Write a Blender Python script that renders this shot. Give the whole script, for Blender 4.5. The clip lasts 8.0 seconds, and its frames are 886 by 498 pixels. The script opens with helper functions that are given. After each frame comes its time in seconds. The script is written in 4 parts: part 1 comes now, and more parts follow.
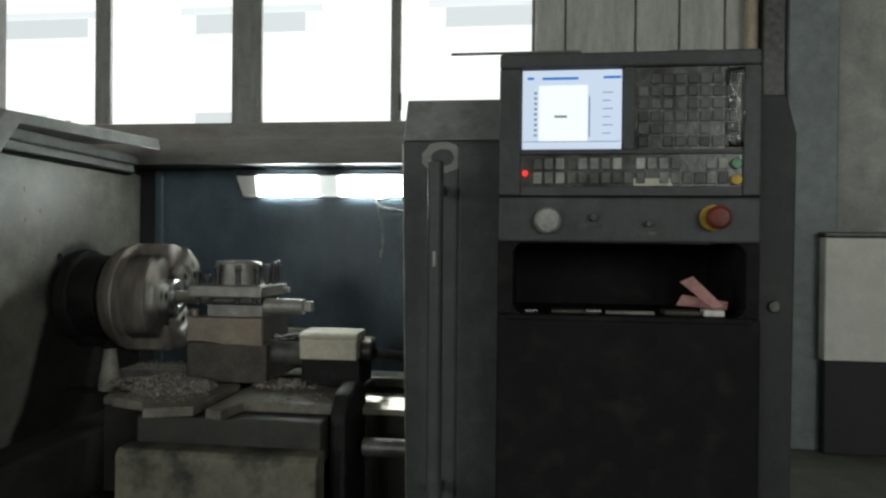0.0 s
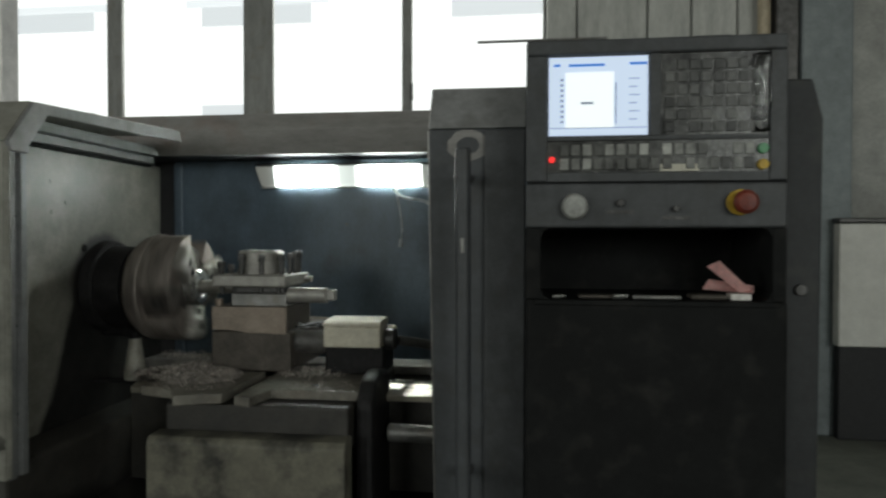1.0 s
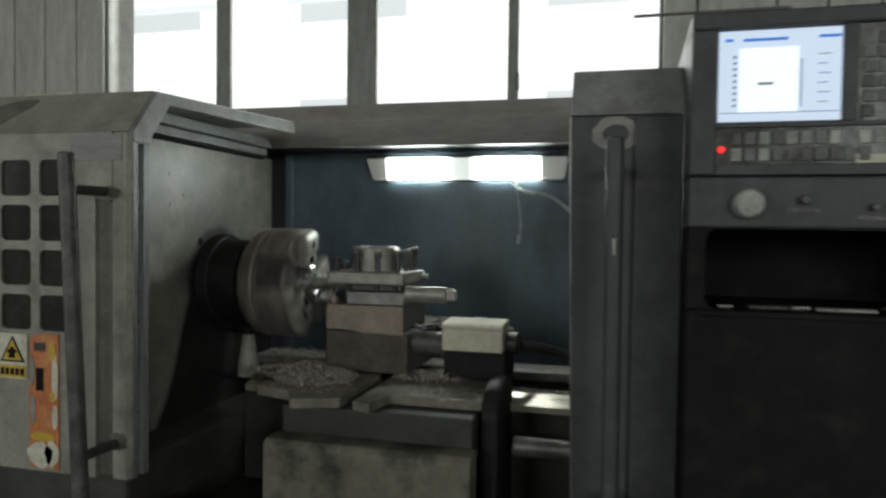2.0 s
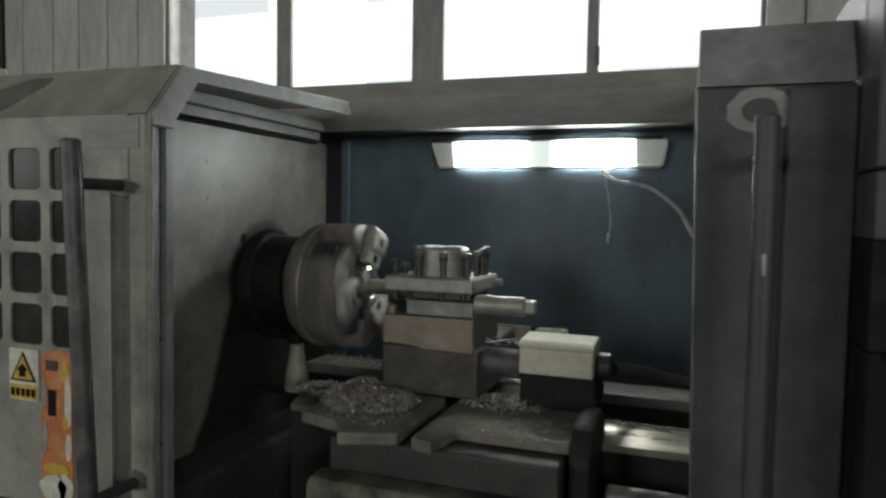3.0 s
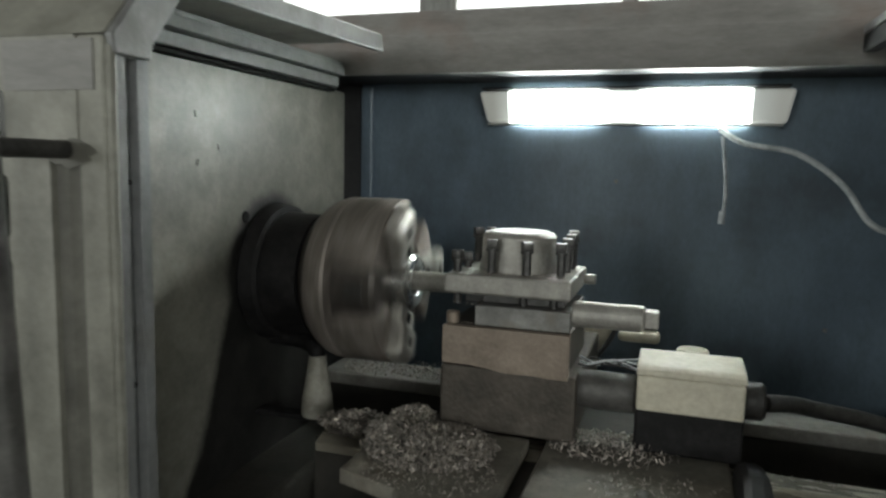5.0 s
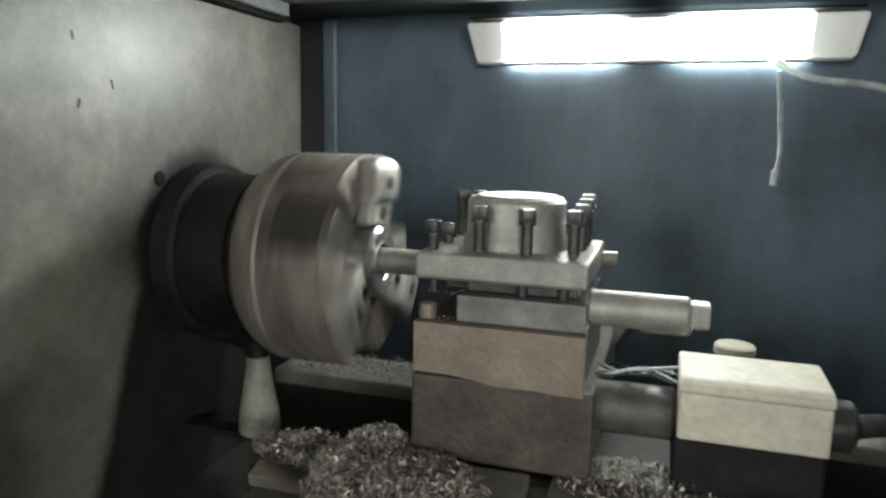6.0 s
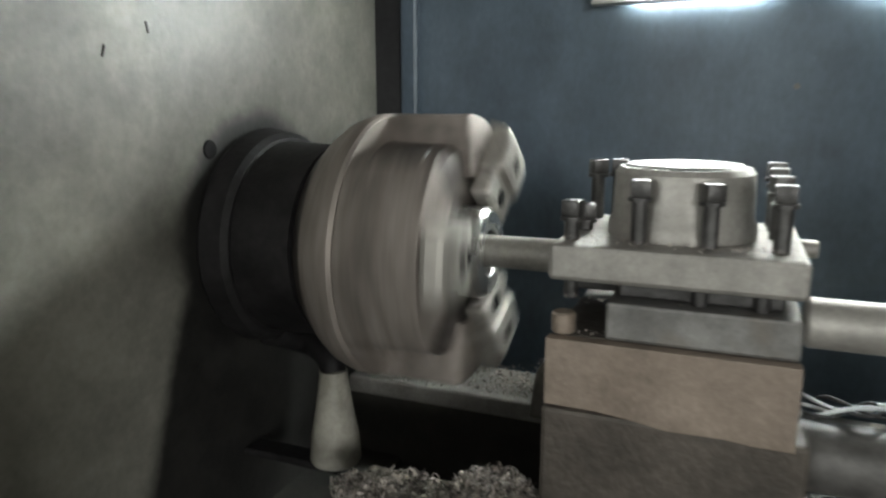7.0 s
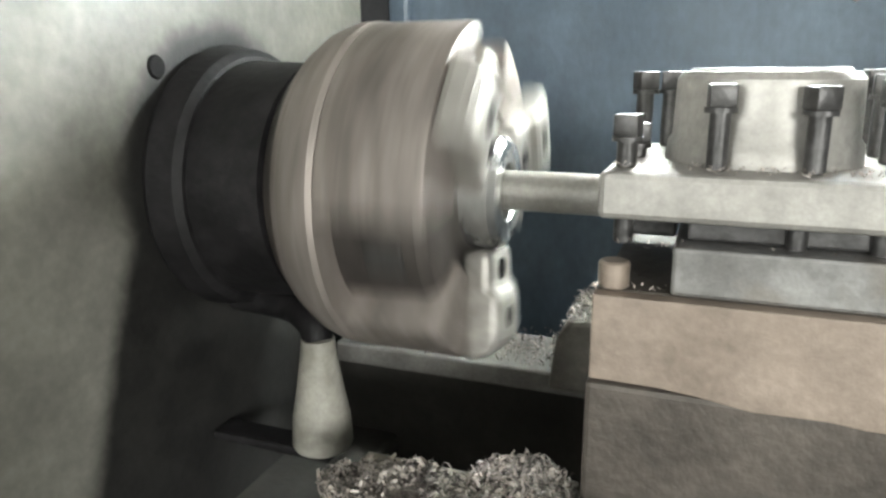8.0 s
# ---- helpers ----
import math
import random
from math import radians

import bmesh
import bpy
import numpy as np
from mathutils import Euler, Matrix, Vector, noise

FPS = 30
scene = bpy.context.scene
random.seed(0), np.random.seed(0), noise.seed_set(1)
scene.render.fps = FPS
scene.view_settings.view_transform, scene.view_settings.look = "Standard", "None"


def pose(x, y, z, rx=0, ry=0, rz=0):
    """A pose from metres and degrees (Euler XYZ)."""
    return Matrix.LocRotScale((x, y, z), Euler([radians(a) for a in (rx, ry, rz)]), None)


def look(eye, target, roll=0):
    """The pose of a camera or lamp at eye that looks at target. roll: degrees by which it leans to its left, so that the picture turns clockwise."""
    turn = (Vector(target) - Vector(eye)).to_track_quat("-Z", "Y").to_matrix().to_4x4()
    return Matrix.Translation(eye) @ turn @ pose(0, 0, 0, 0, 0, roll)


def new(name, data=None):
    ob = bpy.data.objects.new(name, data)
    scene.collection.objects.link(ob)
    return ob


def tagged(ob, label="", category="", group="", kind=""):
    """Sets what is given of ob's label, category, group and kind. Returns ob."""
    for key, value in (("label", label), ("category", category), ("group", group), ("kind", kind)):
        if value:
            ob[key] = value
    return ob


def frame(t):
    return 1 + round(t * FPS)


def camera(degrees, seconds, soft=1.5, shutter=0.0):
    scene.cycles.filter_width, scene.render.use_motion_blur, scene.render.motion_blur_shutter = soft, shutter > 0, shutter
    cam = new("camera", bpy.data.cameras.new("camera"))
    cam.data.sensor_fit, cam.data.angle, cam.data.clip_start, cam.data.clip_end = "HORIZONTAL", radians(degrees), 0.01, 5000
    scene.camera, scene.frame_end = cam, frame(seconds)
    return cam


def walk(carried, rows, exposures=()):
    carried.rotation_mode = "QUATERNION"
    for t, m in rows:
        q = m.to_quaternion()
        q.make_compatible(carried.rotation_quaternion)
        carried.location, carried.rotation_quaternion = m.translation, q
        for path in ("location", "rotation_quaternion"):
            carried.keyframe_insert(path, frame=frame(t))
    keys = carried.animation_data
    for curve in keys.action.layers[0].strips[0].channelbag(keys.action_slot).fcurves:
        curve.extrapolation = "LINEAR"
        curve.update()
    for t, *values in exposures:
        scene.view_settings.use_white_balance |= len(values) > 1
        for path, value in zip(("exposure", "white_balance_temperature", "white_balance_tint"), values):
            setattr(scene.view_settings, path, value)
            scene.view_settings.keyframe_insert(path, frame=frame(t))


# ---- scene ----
cam = camera(64.4, 8.0, soft=2.4, shutter=0.6)
PATH = [
    (0, (0.021, 0.116, 1.3), (-0.229, 2.1, 1.29), 0.6),
    (0.5, (0.013, 0.112, 1.304), (-0.214, 2.099, 1.278), 0.3),
    (1, (-0.015, 0.099, 1.293), (-0.281, 2.081, 1.257), 0.1),
    (1.5, (-0.067, 0.113, 1.293), (-0.458, 2.074, 1.255), 0.5),
    (3, (-0.209, 0.439, 1.332), (-0.892, 2.315, 1.221), 1.0),
    (3.5, (-0.251, 0.499, 1.34), (-0.996, 2.35, 1.204), 1.4),
    (4, (-0.341, 0.572, 1.349), (-1.087, 2.42, 1.18), 1.5),
    (4.5, (-0.428, 0.638, 1.358), (-1.088, 2.516, 1.166), 1.2),
    (6, (-0.54, 1.012, 1.323), (-1.143, 2.892, 1.003), 1.1),
    (6.5, (-0.585, 1.098, 1.305), (-1.308, 2.932, 0.967), 0.6),
    (7, (-0.667, 1.182, 1.303), (-1.415, 2.994, 0.909), 0.0),
    (7.5, (-0.709, 1.262, 1.272), (-1.458, 3.065, 0.836), -0.2),
    (8, (-0.735, 1.291, 1.259), (-1.427, 3.1, 0.759), -0.4),
]
EXPOSURES = [(0, -0.15, 6430, 4), (1.5, -0.12, 6430, 4), (3, -0.06, 6430, 5), (4.5, 0.15, 6420, 5), (6, 1.12, 6430, 8), (6.5, 1.18, 6450, 8), (7, 1.14, 6450, 9), (7.5, 1.58, 6450, 10), (8, 2.5, 6420, 9)]
walk(cam, [(t, look(eye, target, roll)) for t, eye, target, roll in PATH], EXPOSURES)

# ---- world, sun and large lights ----
FLOOR = 0.33
AXIS_Y, AXIS_Z = 1.85, 1.158

world = bpy.data.worlds.new("overcast_sky")
scene.world = world
world.use_nodes = True
wn = world.node_tree.nodes
sky = wn.new("ShaderNodeTexSky")
sky.sky_type, sky.sun_disc = "NISHITA", False
sky.sun_elevation, sky.sun_rotation = radians(50), radians(20)
sky.dust_density, sky.air_density = 4.0, 1.0
world.node_tree.links.new(sky.outputs[0], wn["Background"].inputs[0])
wn["Background"].inputs[1].default_value = 0.12

sun = new("sun", bpy.data.lights.new("sun", "SUN"))
sun.data.energy, sun.data.angle, sun.data.color = 0.8, radians(20), (1.0, 0.97, 0.93)
sun.matrix_world = look((0, 0, 10), (-1.7, -4.7, 3.0))


def window_light(name, x, y, z, w, h, energy, towards, sideways=0):
    lamp = new(name, bpy.data.lights.new(name, "AREA"))
    lamp.data.shape, lamp.data.size, lamp.data.size_y = "RECTANGLE", w, h
    lamp.data.energy, lamp.data.color = energy, (1.0, 1.0, 0.95)
    lamp.matrix_world = look((x, y, z), (x + sideways, y + towards, z))
    return lamp


window_light("window_daylight", -1.6, 3.95, 3.0, 3.1, 1.9, 60, -1)
# Two fill lamps added behind the camera to brighten front faces.
window_light("rear_window_daylight", -3.6, -5.9, 2.5, 2.6, 1.6, 75, 1)
window_light("rear_window_daylight", 4.2, -5.9, 2.5, 3.4, 1.6, 160, 1)
window_light("west_window_daylight", -7.9, -3.1, 2.3, 2.6, 1.6, 92, 0, 1)


# ---- materials ----
def mat(name, col, col2=None, rough=0.5, metal=0.0, scale=8.0, fine=120.0, bump=0.15, spread=0.5, stretch=(1, 1, 1),
        rough_var=0.15, random_value=0.0, spots=None, spot_col=(0.02, 0.02, 0.02), island=0.0, spec=0.5, grease=False, mottle=0.26):
    m = bpy.data.materials.new(name)
    m.use_nodes = True
    n, l = m.node_tree.nodes, m.node_tree.links
    b = n["Principled BSDF"]
    col2 = col2 or tuple(c * 0.6 for c in col)
    tc, mp = n.new("ShaderNodeTexCoord"), n.new("ShaderNodeMapping")
    mp.inputs["Scale"].default_value = stretch
    l.new(tc.outputs["Object"], mp.inputs[0])
    n1, n2 = n.new("ShaderNodeTexNoise"), n.new("ShaderNodeTexNoise")
    n1.inputs["Scale"].default_value, n1.inputs["Detail"].default_value, n1.inputs["Roughness"].default_value = scale, 6, 0.62
    n2.inputs["Scale"].default_value, n2.inputs["Detail"].default_value = fine, 3
    for t in (n1, n2):
        l.new(mp.outputs[0], t.inputs["Vector"])
    r = n.new("ShaderNodeValToRGB")
    r.color_ramp.elements[0].position, r.color_ramp.elements[1].position = 0.5 - spread / 3, 0.5 + spread / 3
    r.color_ramp.elements[0].color, r.color_ramp.elements[1].color = (*col2, 1), (*col, 1)
    l.new(n1.outputs[0], r.inputs[0])
    mx = n.new("ShaderNodeMixRGB")
    mx.blend_type, mx.inputs[0].default_value = "OVERLAY", 0.18
    l.new(r.outputs[0], mx.inputs[1])
    l.new(n2.outputs[0], mx.inputs[2])
    out = mx.outputs[0]
    if mottle:
        n4, r4, m4 = n.new("ShaderNodeTexNoise"), n.new("ShaderNodeMapRange"), n.new("ShaderNodeMixRGB")
        n4.inputs["Scale"].default_value, n4.inputs["Detail"].default_value, n4.inputs["Roughness"].default_value = scale * 3.3, 8, 0.7
        l.new(mp.outputs[0], n4.inputs["Vector"])
        r4.inputs["From Min"].default_value, r4.inputs["From Max"].default_value = 0.3, 0.7
        r4.inputs["To Min"].default_value, r4.inputs["To Max"].default_value = 1 - mottle, 1 + mottle * 0.7
        l.new(n4.outputs[0], r4.inputs[0])
        m4.blend_type, m4.inputs[0].default_value = "MULTIPLY", 1.0
        l.new(out, m4.inputs[1])
        l.new(r4.outputs[0], m4.inputs[2])
        out = m4.outputs[0]
    if spots:
        n3, r3, m3 = n.new("ShaderNodeTexNoise"), n.new("ShaderNodeValToRGB"), n.new("ShaderNodeMixRGB")
        n3.inputs["Scale"].default_value, n3.inputs["Detail"].default_value = spots, 5
        l.new(tc.outputs["Object"], n3.inputs["Vector"])
        r3.color_ramp.elements[0].position, r3.color_ramp.elements[1].position = 0.54, 0.86
        l.new(n3.outputs[0], r3.inputs[0])
        l.new(r3.outputs[0], m3.inputs[0])
        l.new(out, m3.inputs[1])
        m3.inputs[2].default_value = (*spot_col, 1)
        out = m3.outputs[0]
    if random_value or island:
        info = n.new("ShaderNodeObjectInfo") if random_value else n.new("ShaderNodeNewGeometry")
        hs, ma = n.new("ShaderNodeHueSaturation"), n.new("ShaderNodeMapRange")
        k = random_value or island
        ma.inputs["To Min"].default_value, ma.inputs["To Max"].default_value = 1 - k, 1 + k
        l.new(info.outputs["Random" if random_value else "Random Per Island"], ma.inputs[0])
        l.new(ma.outputs[0], hs.inputs["Value"])
        l.new(out, hs.inputs["Color"])
        out = hs.outputs[0]
    if grease:
        out = grease_mask(n, l, tc, n1, out)
    l.new(out, b.inputs["Base Color"])
    b.inputs["Specular IOR Level"].default_value = spec
    b.inputs["Metallic"].default_value = metal
    rr = n.new("ShaderNodeMapRange")
    rr.inputs["To Min"].default_value, rr.inputs["To Max"].default_value = max(0.03, rough - rough_var), min(1, rough + rough_var)
    l.new(n1.outputs[0], rr.inputs[0])
    l.new(rr.outputs[0], b.inputs["Roughness"])
    if bump:
        bp = n.new("ShaderNodeBump")
        bp.inputs["Strength"].default_value, bp.inputs["Distance"].default_value = bump, 0.004
        l.new(n2.outputs[0], bp.inputs["Height"])
        l.new(bp.outputs[0], b.inputs["Normal"])
    return m


def grease_mask(n, l, tc, grain, out):
    """Black grease flung round the spindle and run down the wall below it; origin of the coordinates: the headstock's base."""
    def calc(op, a, b=None):
        k = n.new("ShaderNodeMath")
        k.operation = op
        for i, v in enumerate((a, b)):
            if v is None:
                continue
            if isinstance(v, (int, float)):
                k.inputs[i].default_value = v
            else:
                l.new(v, k.inputs[i])
        return k.outputs[0]
    sp = n.new("ShaderNodeSeparateXYZ")
    l.new(tc.outputs["Object"], sp.inputs[0])
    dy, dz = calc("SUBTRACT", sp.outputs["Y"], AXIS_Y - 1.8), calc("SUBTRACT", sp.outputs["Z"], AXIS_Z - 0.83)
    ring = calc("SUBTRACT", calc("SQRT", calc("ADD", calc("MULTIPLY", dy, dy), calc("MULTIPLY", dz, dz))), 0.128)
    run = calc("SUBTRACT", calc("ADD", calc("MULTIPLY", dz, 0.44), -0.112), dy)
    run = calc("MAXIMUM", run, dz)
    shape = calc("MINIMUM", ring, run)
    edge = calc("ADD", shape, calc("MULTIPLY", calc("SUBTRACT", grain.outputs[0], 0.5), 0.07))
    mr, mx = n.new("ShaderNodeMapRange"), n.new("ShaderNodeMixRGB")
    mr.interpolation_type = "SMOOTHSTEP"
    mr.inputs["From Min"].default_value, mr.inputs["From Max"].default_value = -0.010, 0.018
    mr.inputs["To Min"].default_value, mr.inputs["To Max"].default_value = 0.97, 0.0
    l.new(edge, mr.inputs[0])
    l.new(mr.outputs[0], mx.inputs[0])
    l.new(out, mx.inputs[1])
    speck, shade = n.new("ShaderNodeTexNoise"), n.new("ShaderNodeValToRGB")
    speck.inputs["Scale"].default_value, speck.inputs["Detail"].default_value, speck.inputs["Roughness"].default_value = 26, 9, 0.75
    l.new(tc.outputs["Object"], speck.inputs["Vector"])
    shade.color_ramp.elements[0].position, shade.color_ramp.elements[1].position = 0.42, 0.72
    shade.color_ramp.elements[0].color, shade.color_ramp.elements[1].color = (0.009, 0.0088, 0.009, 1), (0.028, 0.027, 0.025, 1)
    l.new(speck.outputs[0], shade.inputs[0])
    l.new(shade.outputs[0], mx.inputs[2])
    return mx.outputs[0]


def glow(name, col, strength):
    m = bpy.data.materials.new(name)
    m.use_nodes = True
    b = m.node_tree.nodes["Principled BSDF"]
    b.inputs["Base Color"].default_value = (*[c * 0.5 for c in col], 1)
    b.inputs["Emission Color"].default_value, b.inputs["Emission Strength"].default_value = (*col, 1), strength
    return m


def glass(name, col, rough=0.05):
    m = bpy.data.materials.new(name)
    m.use_nodes = True
    b = m.node_tree.nodes["Principled BSDF"]
    b.inputs["Base Color"].default_value, b.inputs["Roughness"].default_value = (*col, 1), rough
    b.inputs["Transmission Weight"].default_value = 1.0
    return m


M = {}
M["door_paint"] = mat("door_paint", (0.345, 0.335, 0.295), (0.185, 0.18, 0.155), 0.5, scale=5, spread=0.9, spots=14, spot_col=(0.10, 0.095, 0.08))
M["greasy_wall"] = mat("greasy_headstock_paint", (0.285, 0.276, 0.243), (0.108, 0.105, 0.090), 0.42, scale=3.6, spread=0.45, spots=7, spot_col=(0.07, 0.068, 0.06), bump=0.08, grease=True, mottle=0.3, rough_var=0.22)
M["grease"] = mat("black_grease", (0.019, 0.0175, 0.0185), (0.007, 0.0066, 0.007), 0.6, scale=22, spread=0.5, spec=0.3, mottle=0.5)
M["cover_paint"] = mat("cover_paint", (0.20, 0.205, 0.205), (0.11, 0.112, 0.115), 0.45, scale=5, spread=0.9, spots=16, spot_col=(0.07, 0.066, 0.06))
M["dark_paint"] = mat("console_paint", (0.015, 0.0155, 0.0155), (0.008, 0.0082, 0.0082), 0.68, scale=6, spread=0.9, spots=22, spot_col=(0.03, 0.029, 0.027), bump=0.03, spec=0.12)
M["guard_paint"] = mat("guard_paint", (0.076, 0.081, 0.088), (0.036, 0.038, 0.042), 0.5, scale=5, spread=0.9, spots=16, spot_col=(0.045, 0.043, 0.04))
# Paler sheet paint: the light on upper faces and edges is in the colour.
M["lit_sheet"] = mat("lit_sheet_paint", (0.30, 0.30, 0.30), (0.17, 0.17, 0.172), 0.45, scale=5, spread=0.9, spots=14, spot_col=(0.09, 0.085, 0.08))
M["door_grime"] = mat("door_grime", (0.17, 0.163, 0.14), (0.075, 0.072, 0.062), 0.55, scale=9, spread=0.9, spots=12, spot_col=(0.06, 0.055, 0.045))
M["handle_steel"] = mat("worn_handle_steel", (0.13, 0.125, 0.12), (0.06, 0.057, 0.054), 0.5, 0.3, scale=18, fine=160, spots=25, spot_col=(0.2, 0.19, 0.18))
# Lighter version of the console's paint, with the head's extra light in the colour.
M["lit_head_paint"] = mat("lit_console_paint", (0.092, 0.095, 0.100), (0.042, 0.044, 0.047), 0.5, scale=9, spread=0.9, spots=22, spot_col=(0.05, 0.048, 0.045), bump=0.03, spec=0.35)
M["side_paint"] = mat("console_side_paint", (0.046, 0.048, 0.05), (0.024, 0.025, 0.027), 0.55, scale=5, spread=0.9, spots=12, spot_col=(0.07, 0.068, 0.062), bump=0.03, spec=0.3)
M["cabinet"] = mat("cabinet_paint", (0.80, 0.785, 0.74), (0.68, 0.665, 0.62), 0.5, scale=5, mottle=0.08, spots=4, spot_col=(0.5, 0.48, 0.43))
M["way_steel"] = mat("polished_way_steel", (0.72, 0.67, 0.57), (0.5, 0.455, 0.38), 0.30, 0.6, scale=14, fine=200, stretch=(0.3, 2, 2), bump=0.05)
M["dark_key"] = mat("worn_dark_key", (0.11, 0.11, 0.104), (0.035, 0.035, 0.034), 0.4, scale=14, spread=0.4, random_value=0.8)
M["beam_paint"] = mat("beam_paint", (0.30, 0.29, 0.275), (0.18, 0.17, 0.165), 0.5, scale=4, stretch=(0.5, 2, 2), spread=0.9, spots=7, spot_col=(0.2, 0.13, 0.11))
M["blue_paint"] = mat("blue_oily_paint", (0.185, 0.246, 0.312), (0.064, 0.085, 0.110), 0.36, scale=2.6, spread=0.7, spots=4.2, spot_col=(0.034, 0.032, 0.029), stretch=(1, 1, 0.6), rough_var=0.25)
M["base_paint"] = mat("base_paint", (0.06, 0.055, 0.048), (0.03, 0.028, 0.025), 0.6, scale=7, spots=10)
M["steel"] = mat("worn_steel", (0.31, 0.305, 0.295), (0.165, 0.16, 0.153), 0.42, 0.6, scale=14, fine=200, bump=0.1, spots=25, spot_col=(0.2, 0.17, 0.14))
M["plate_steel"] = mat("ground_steel", (0.43, 0.414, 0.385), (0.30, 0.286, 0.264), 0.50, 0.55, scale=10, fine=240, bump=0.08, rough_var=0.06)
M["black_steel"] = mat("blackened_steel", (0.115, 0.112, 0.110), (0.05, 0.048, 0.047), 0.42, 0.6, scale=30, fine=200)
M["grey_iron"] = mat("grey_cast_iron", (0.112, 0.096, 0.081), (0.052, 0.045, 0.038), 0.55, 0.3, scale=12, fine=160, bump=0.25, spots=18, spot_col=(0.06, 0.055, 0.05))
M["block_iron"] = mat("scraped_iron", (0.345, 0.28, 0.23), (0.20, 0.16, 0.128), 0.46, 0.3, scale=9, fine=150, bump=0.15, spots=14, spot_col=(0.2, 0.16, 0.13))
M["chuck_steel"] = mat("turned_steel", (0.42, 0.37, 0.34), (0.19, 0.166, 0.15), 0.60, 0.5, scale=9, fine=90, stretch=(3, 1, 1), bump=0.06, spots=12, spot_col=(0.07, 0.06, 0.053))
M["jaw_steel"] = mat("jaw_steel", (0.54, 0.52, 0.48), (0.26, 0.245, 0.225), 0.52, 0.55, scale=16, fine=90)
# Dark chuck steel: shade behind the body and between jaws is in the colour.
M["shaded_steel"] = mat("shaded_chuck_steel", (0.13, 0.115, 0.105), (0.05, 0.045, 0.042), 0.42, 0.4, scale=14, fine=90)
M["work_steel"] = mat("bright_turned_steel", (0.72, 0.72, 0.70), (0.55, 0.55, 0.53), 0.28, 0.9, scale=20, fine=300, bump=0.05)
M["cream_paint"] = mat("cream_box_paint", (0.70, 0.655, 0.54), (0.55, 0.505, 0.405), 0.42, scale=9, spread=0.9, spots=11, spot_col=(0.36, 0.30, 0.21), mottle=0.14)
M["dirty_cover"] = mat("dirty_slide_cover", (0.26, 0.245, 0.21), (0.12, 0.11, 0.095), 0.6, 0.25, scale=10, fine=120, bump=0.35, spots=9, spot_col=(0.15, 0.11, 0.08))
M["apron_paint"] = mat("stained_apron_paint", (0.20, 0.188, 0.145), (0.018, 0.017, 0.015), 0.6, scale=8, spread=0.35, spots=8, spot_col=(0.05, 0.045, 0.036))
M["chip"] = mat("steel_chips", (0.55, 0.50, 0.455), (0.30, 0.268, 0.245), 0.4, 0.45, scale=40, bump=0, island=0.75)
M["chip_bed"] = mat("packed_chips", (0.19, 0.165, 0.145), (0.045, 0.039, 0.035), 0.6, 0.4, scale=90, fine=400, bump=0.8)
M["spout"] = mat("stained_spout", (0.46, 0.44, 0.385), (0.25, 0.24, 0.205), 0.5, scale=18, spread=0.8, spots=16, spot_col=(0.1, 0.09, 0.07))
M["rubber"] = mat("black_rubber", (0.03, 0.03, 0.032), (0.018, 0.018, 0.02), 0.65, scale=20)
M["cable"] = mat("dirty_white_cable", (0.62, 0.65, 0.67), (0.40, 0.43, 0.46), 0.45, scale=30)
M["orange"] = mat("orange_label", (0.60, 0.21, 0.07), (0.42, 0.12, 0.04), 0.5, scale=25, spots=20, spot_col=(0.6, 0.42, 0.2))
M["label_white"] = mat("label_white", (0.66, 0.63, 0.55), (0.5, 0.47, 0.38), 0.5, scale=25)
M["yellow"] = mat("yellow_label", (0.62, 0.41, 0.045), (0.46, 0.29, 0.03), 0.5, scale=25)
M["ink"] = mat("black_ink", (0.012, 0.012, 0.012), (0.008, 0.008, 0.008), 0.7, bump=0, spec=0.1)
M["pane"] = mat("smoked_window", (0.046, 0.046, 0.040), (0.028, 0.028, 0.025), 0.16, rough_var=0.08, scale=10, bump=0.02, spec=0.10)
M["key"] = mat("grey_key", (0.32, 0.32, 0.30), (0.08, 0.08, 0.075), 0.45, scale=16, spread=0.4, random_value=0.7)
M["keypad"] = mat("keypad_film", (0.12, 0.12, 0.115), (0.035, 0.035, 0.035), 0.25, scale=26, spread=0.4, rough_var=0.15)
M["film"] = glass("loose_clear_film", (0.95, 0.96, 0.96), 0.12)
M["dial"] = mat("white_dial", (0.42, 0.42, 0.40), (0.27, 0.27, 0.255), 0.4, scale=60)
M["red"] = mat("red_plastic", (0.20, 0.032, 0.014), (0.12, 0.018, 0.01), 0.5, scale=30)
M["green"] = mat("green_plastic", (0.08, 0.30, 0.13), (0.05, 0.2, 0.09), 0.35, scale=30)
M["paper"] = mat("pink_paper", (0.88, 0.56, 0.53), (0.78, 0.44, 0.42), 0.7, scale=30)
M["white_plastic"] = mat("white_plastic", (0.75, 0.72, 0.68), (0.6, 0.57, 0.53), 0.4, scale=30)
M["concrete"] = mat("stained_concrete", (0.22, 0.23, 0.20), (0.12, 0.125, 0.105), 0.75, scale=2.2, fine=60, spread=0.9, spots=3, spot_col=(0.09, 0.085, 0.07))
M["plaster"] = mat("grey_plaster", (0.50, 0.50, 0.475), (0.33, 0.33, 0.312), 0.8, scale=2, fine=60, spread=0.9, spots=5, spot_col=(0.25, 0.245, 0.23))
M["panel"] = mat("grey_wall_panel", (0.60, 0.60, 0.57), (0.36, 0.36, 0.34), 0.6, scale=3, fine=70, stretch=(2, 2, 0.4), spread=0.9)
M["mullion"] = mat("weathered_mullion", (0.33, 0.33, 0.32), (0.2, 0.2, 0.19), 0.6, scale=5, stretch=(2, 2, 0.5), spread=0.9, spots=14, spot_col=(0.2, 0.17, 0.13))
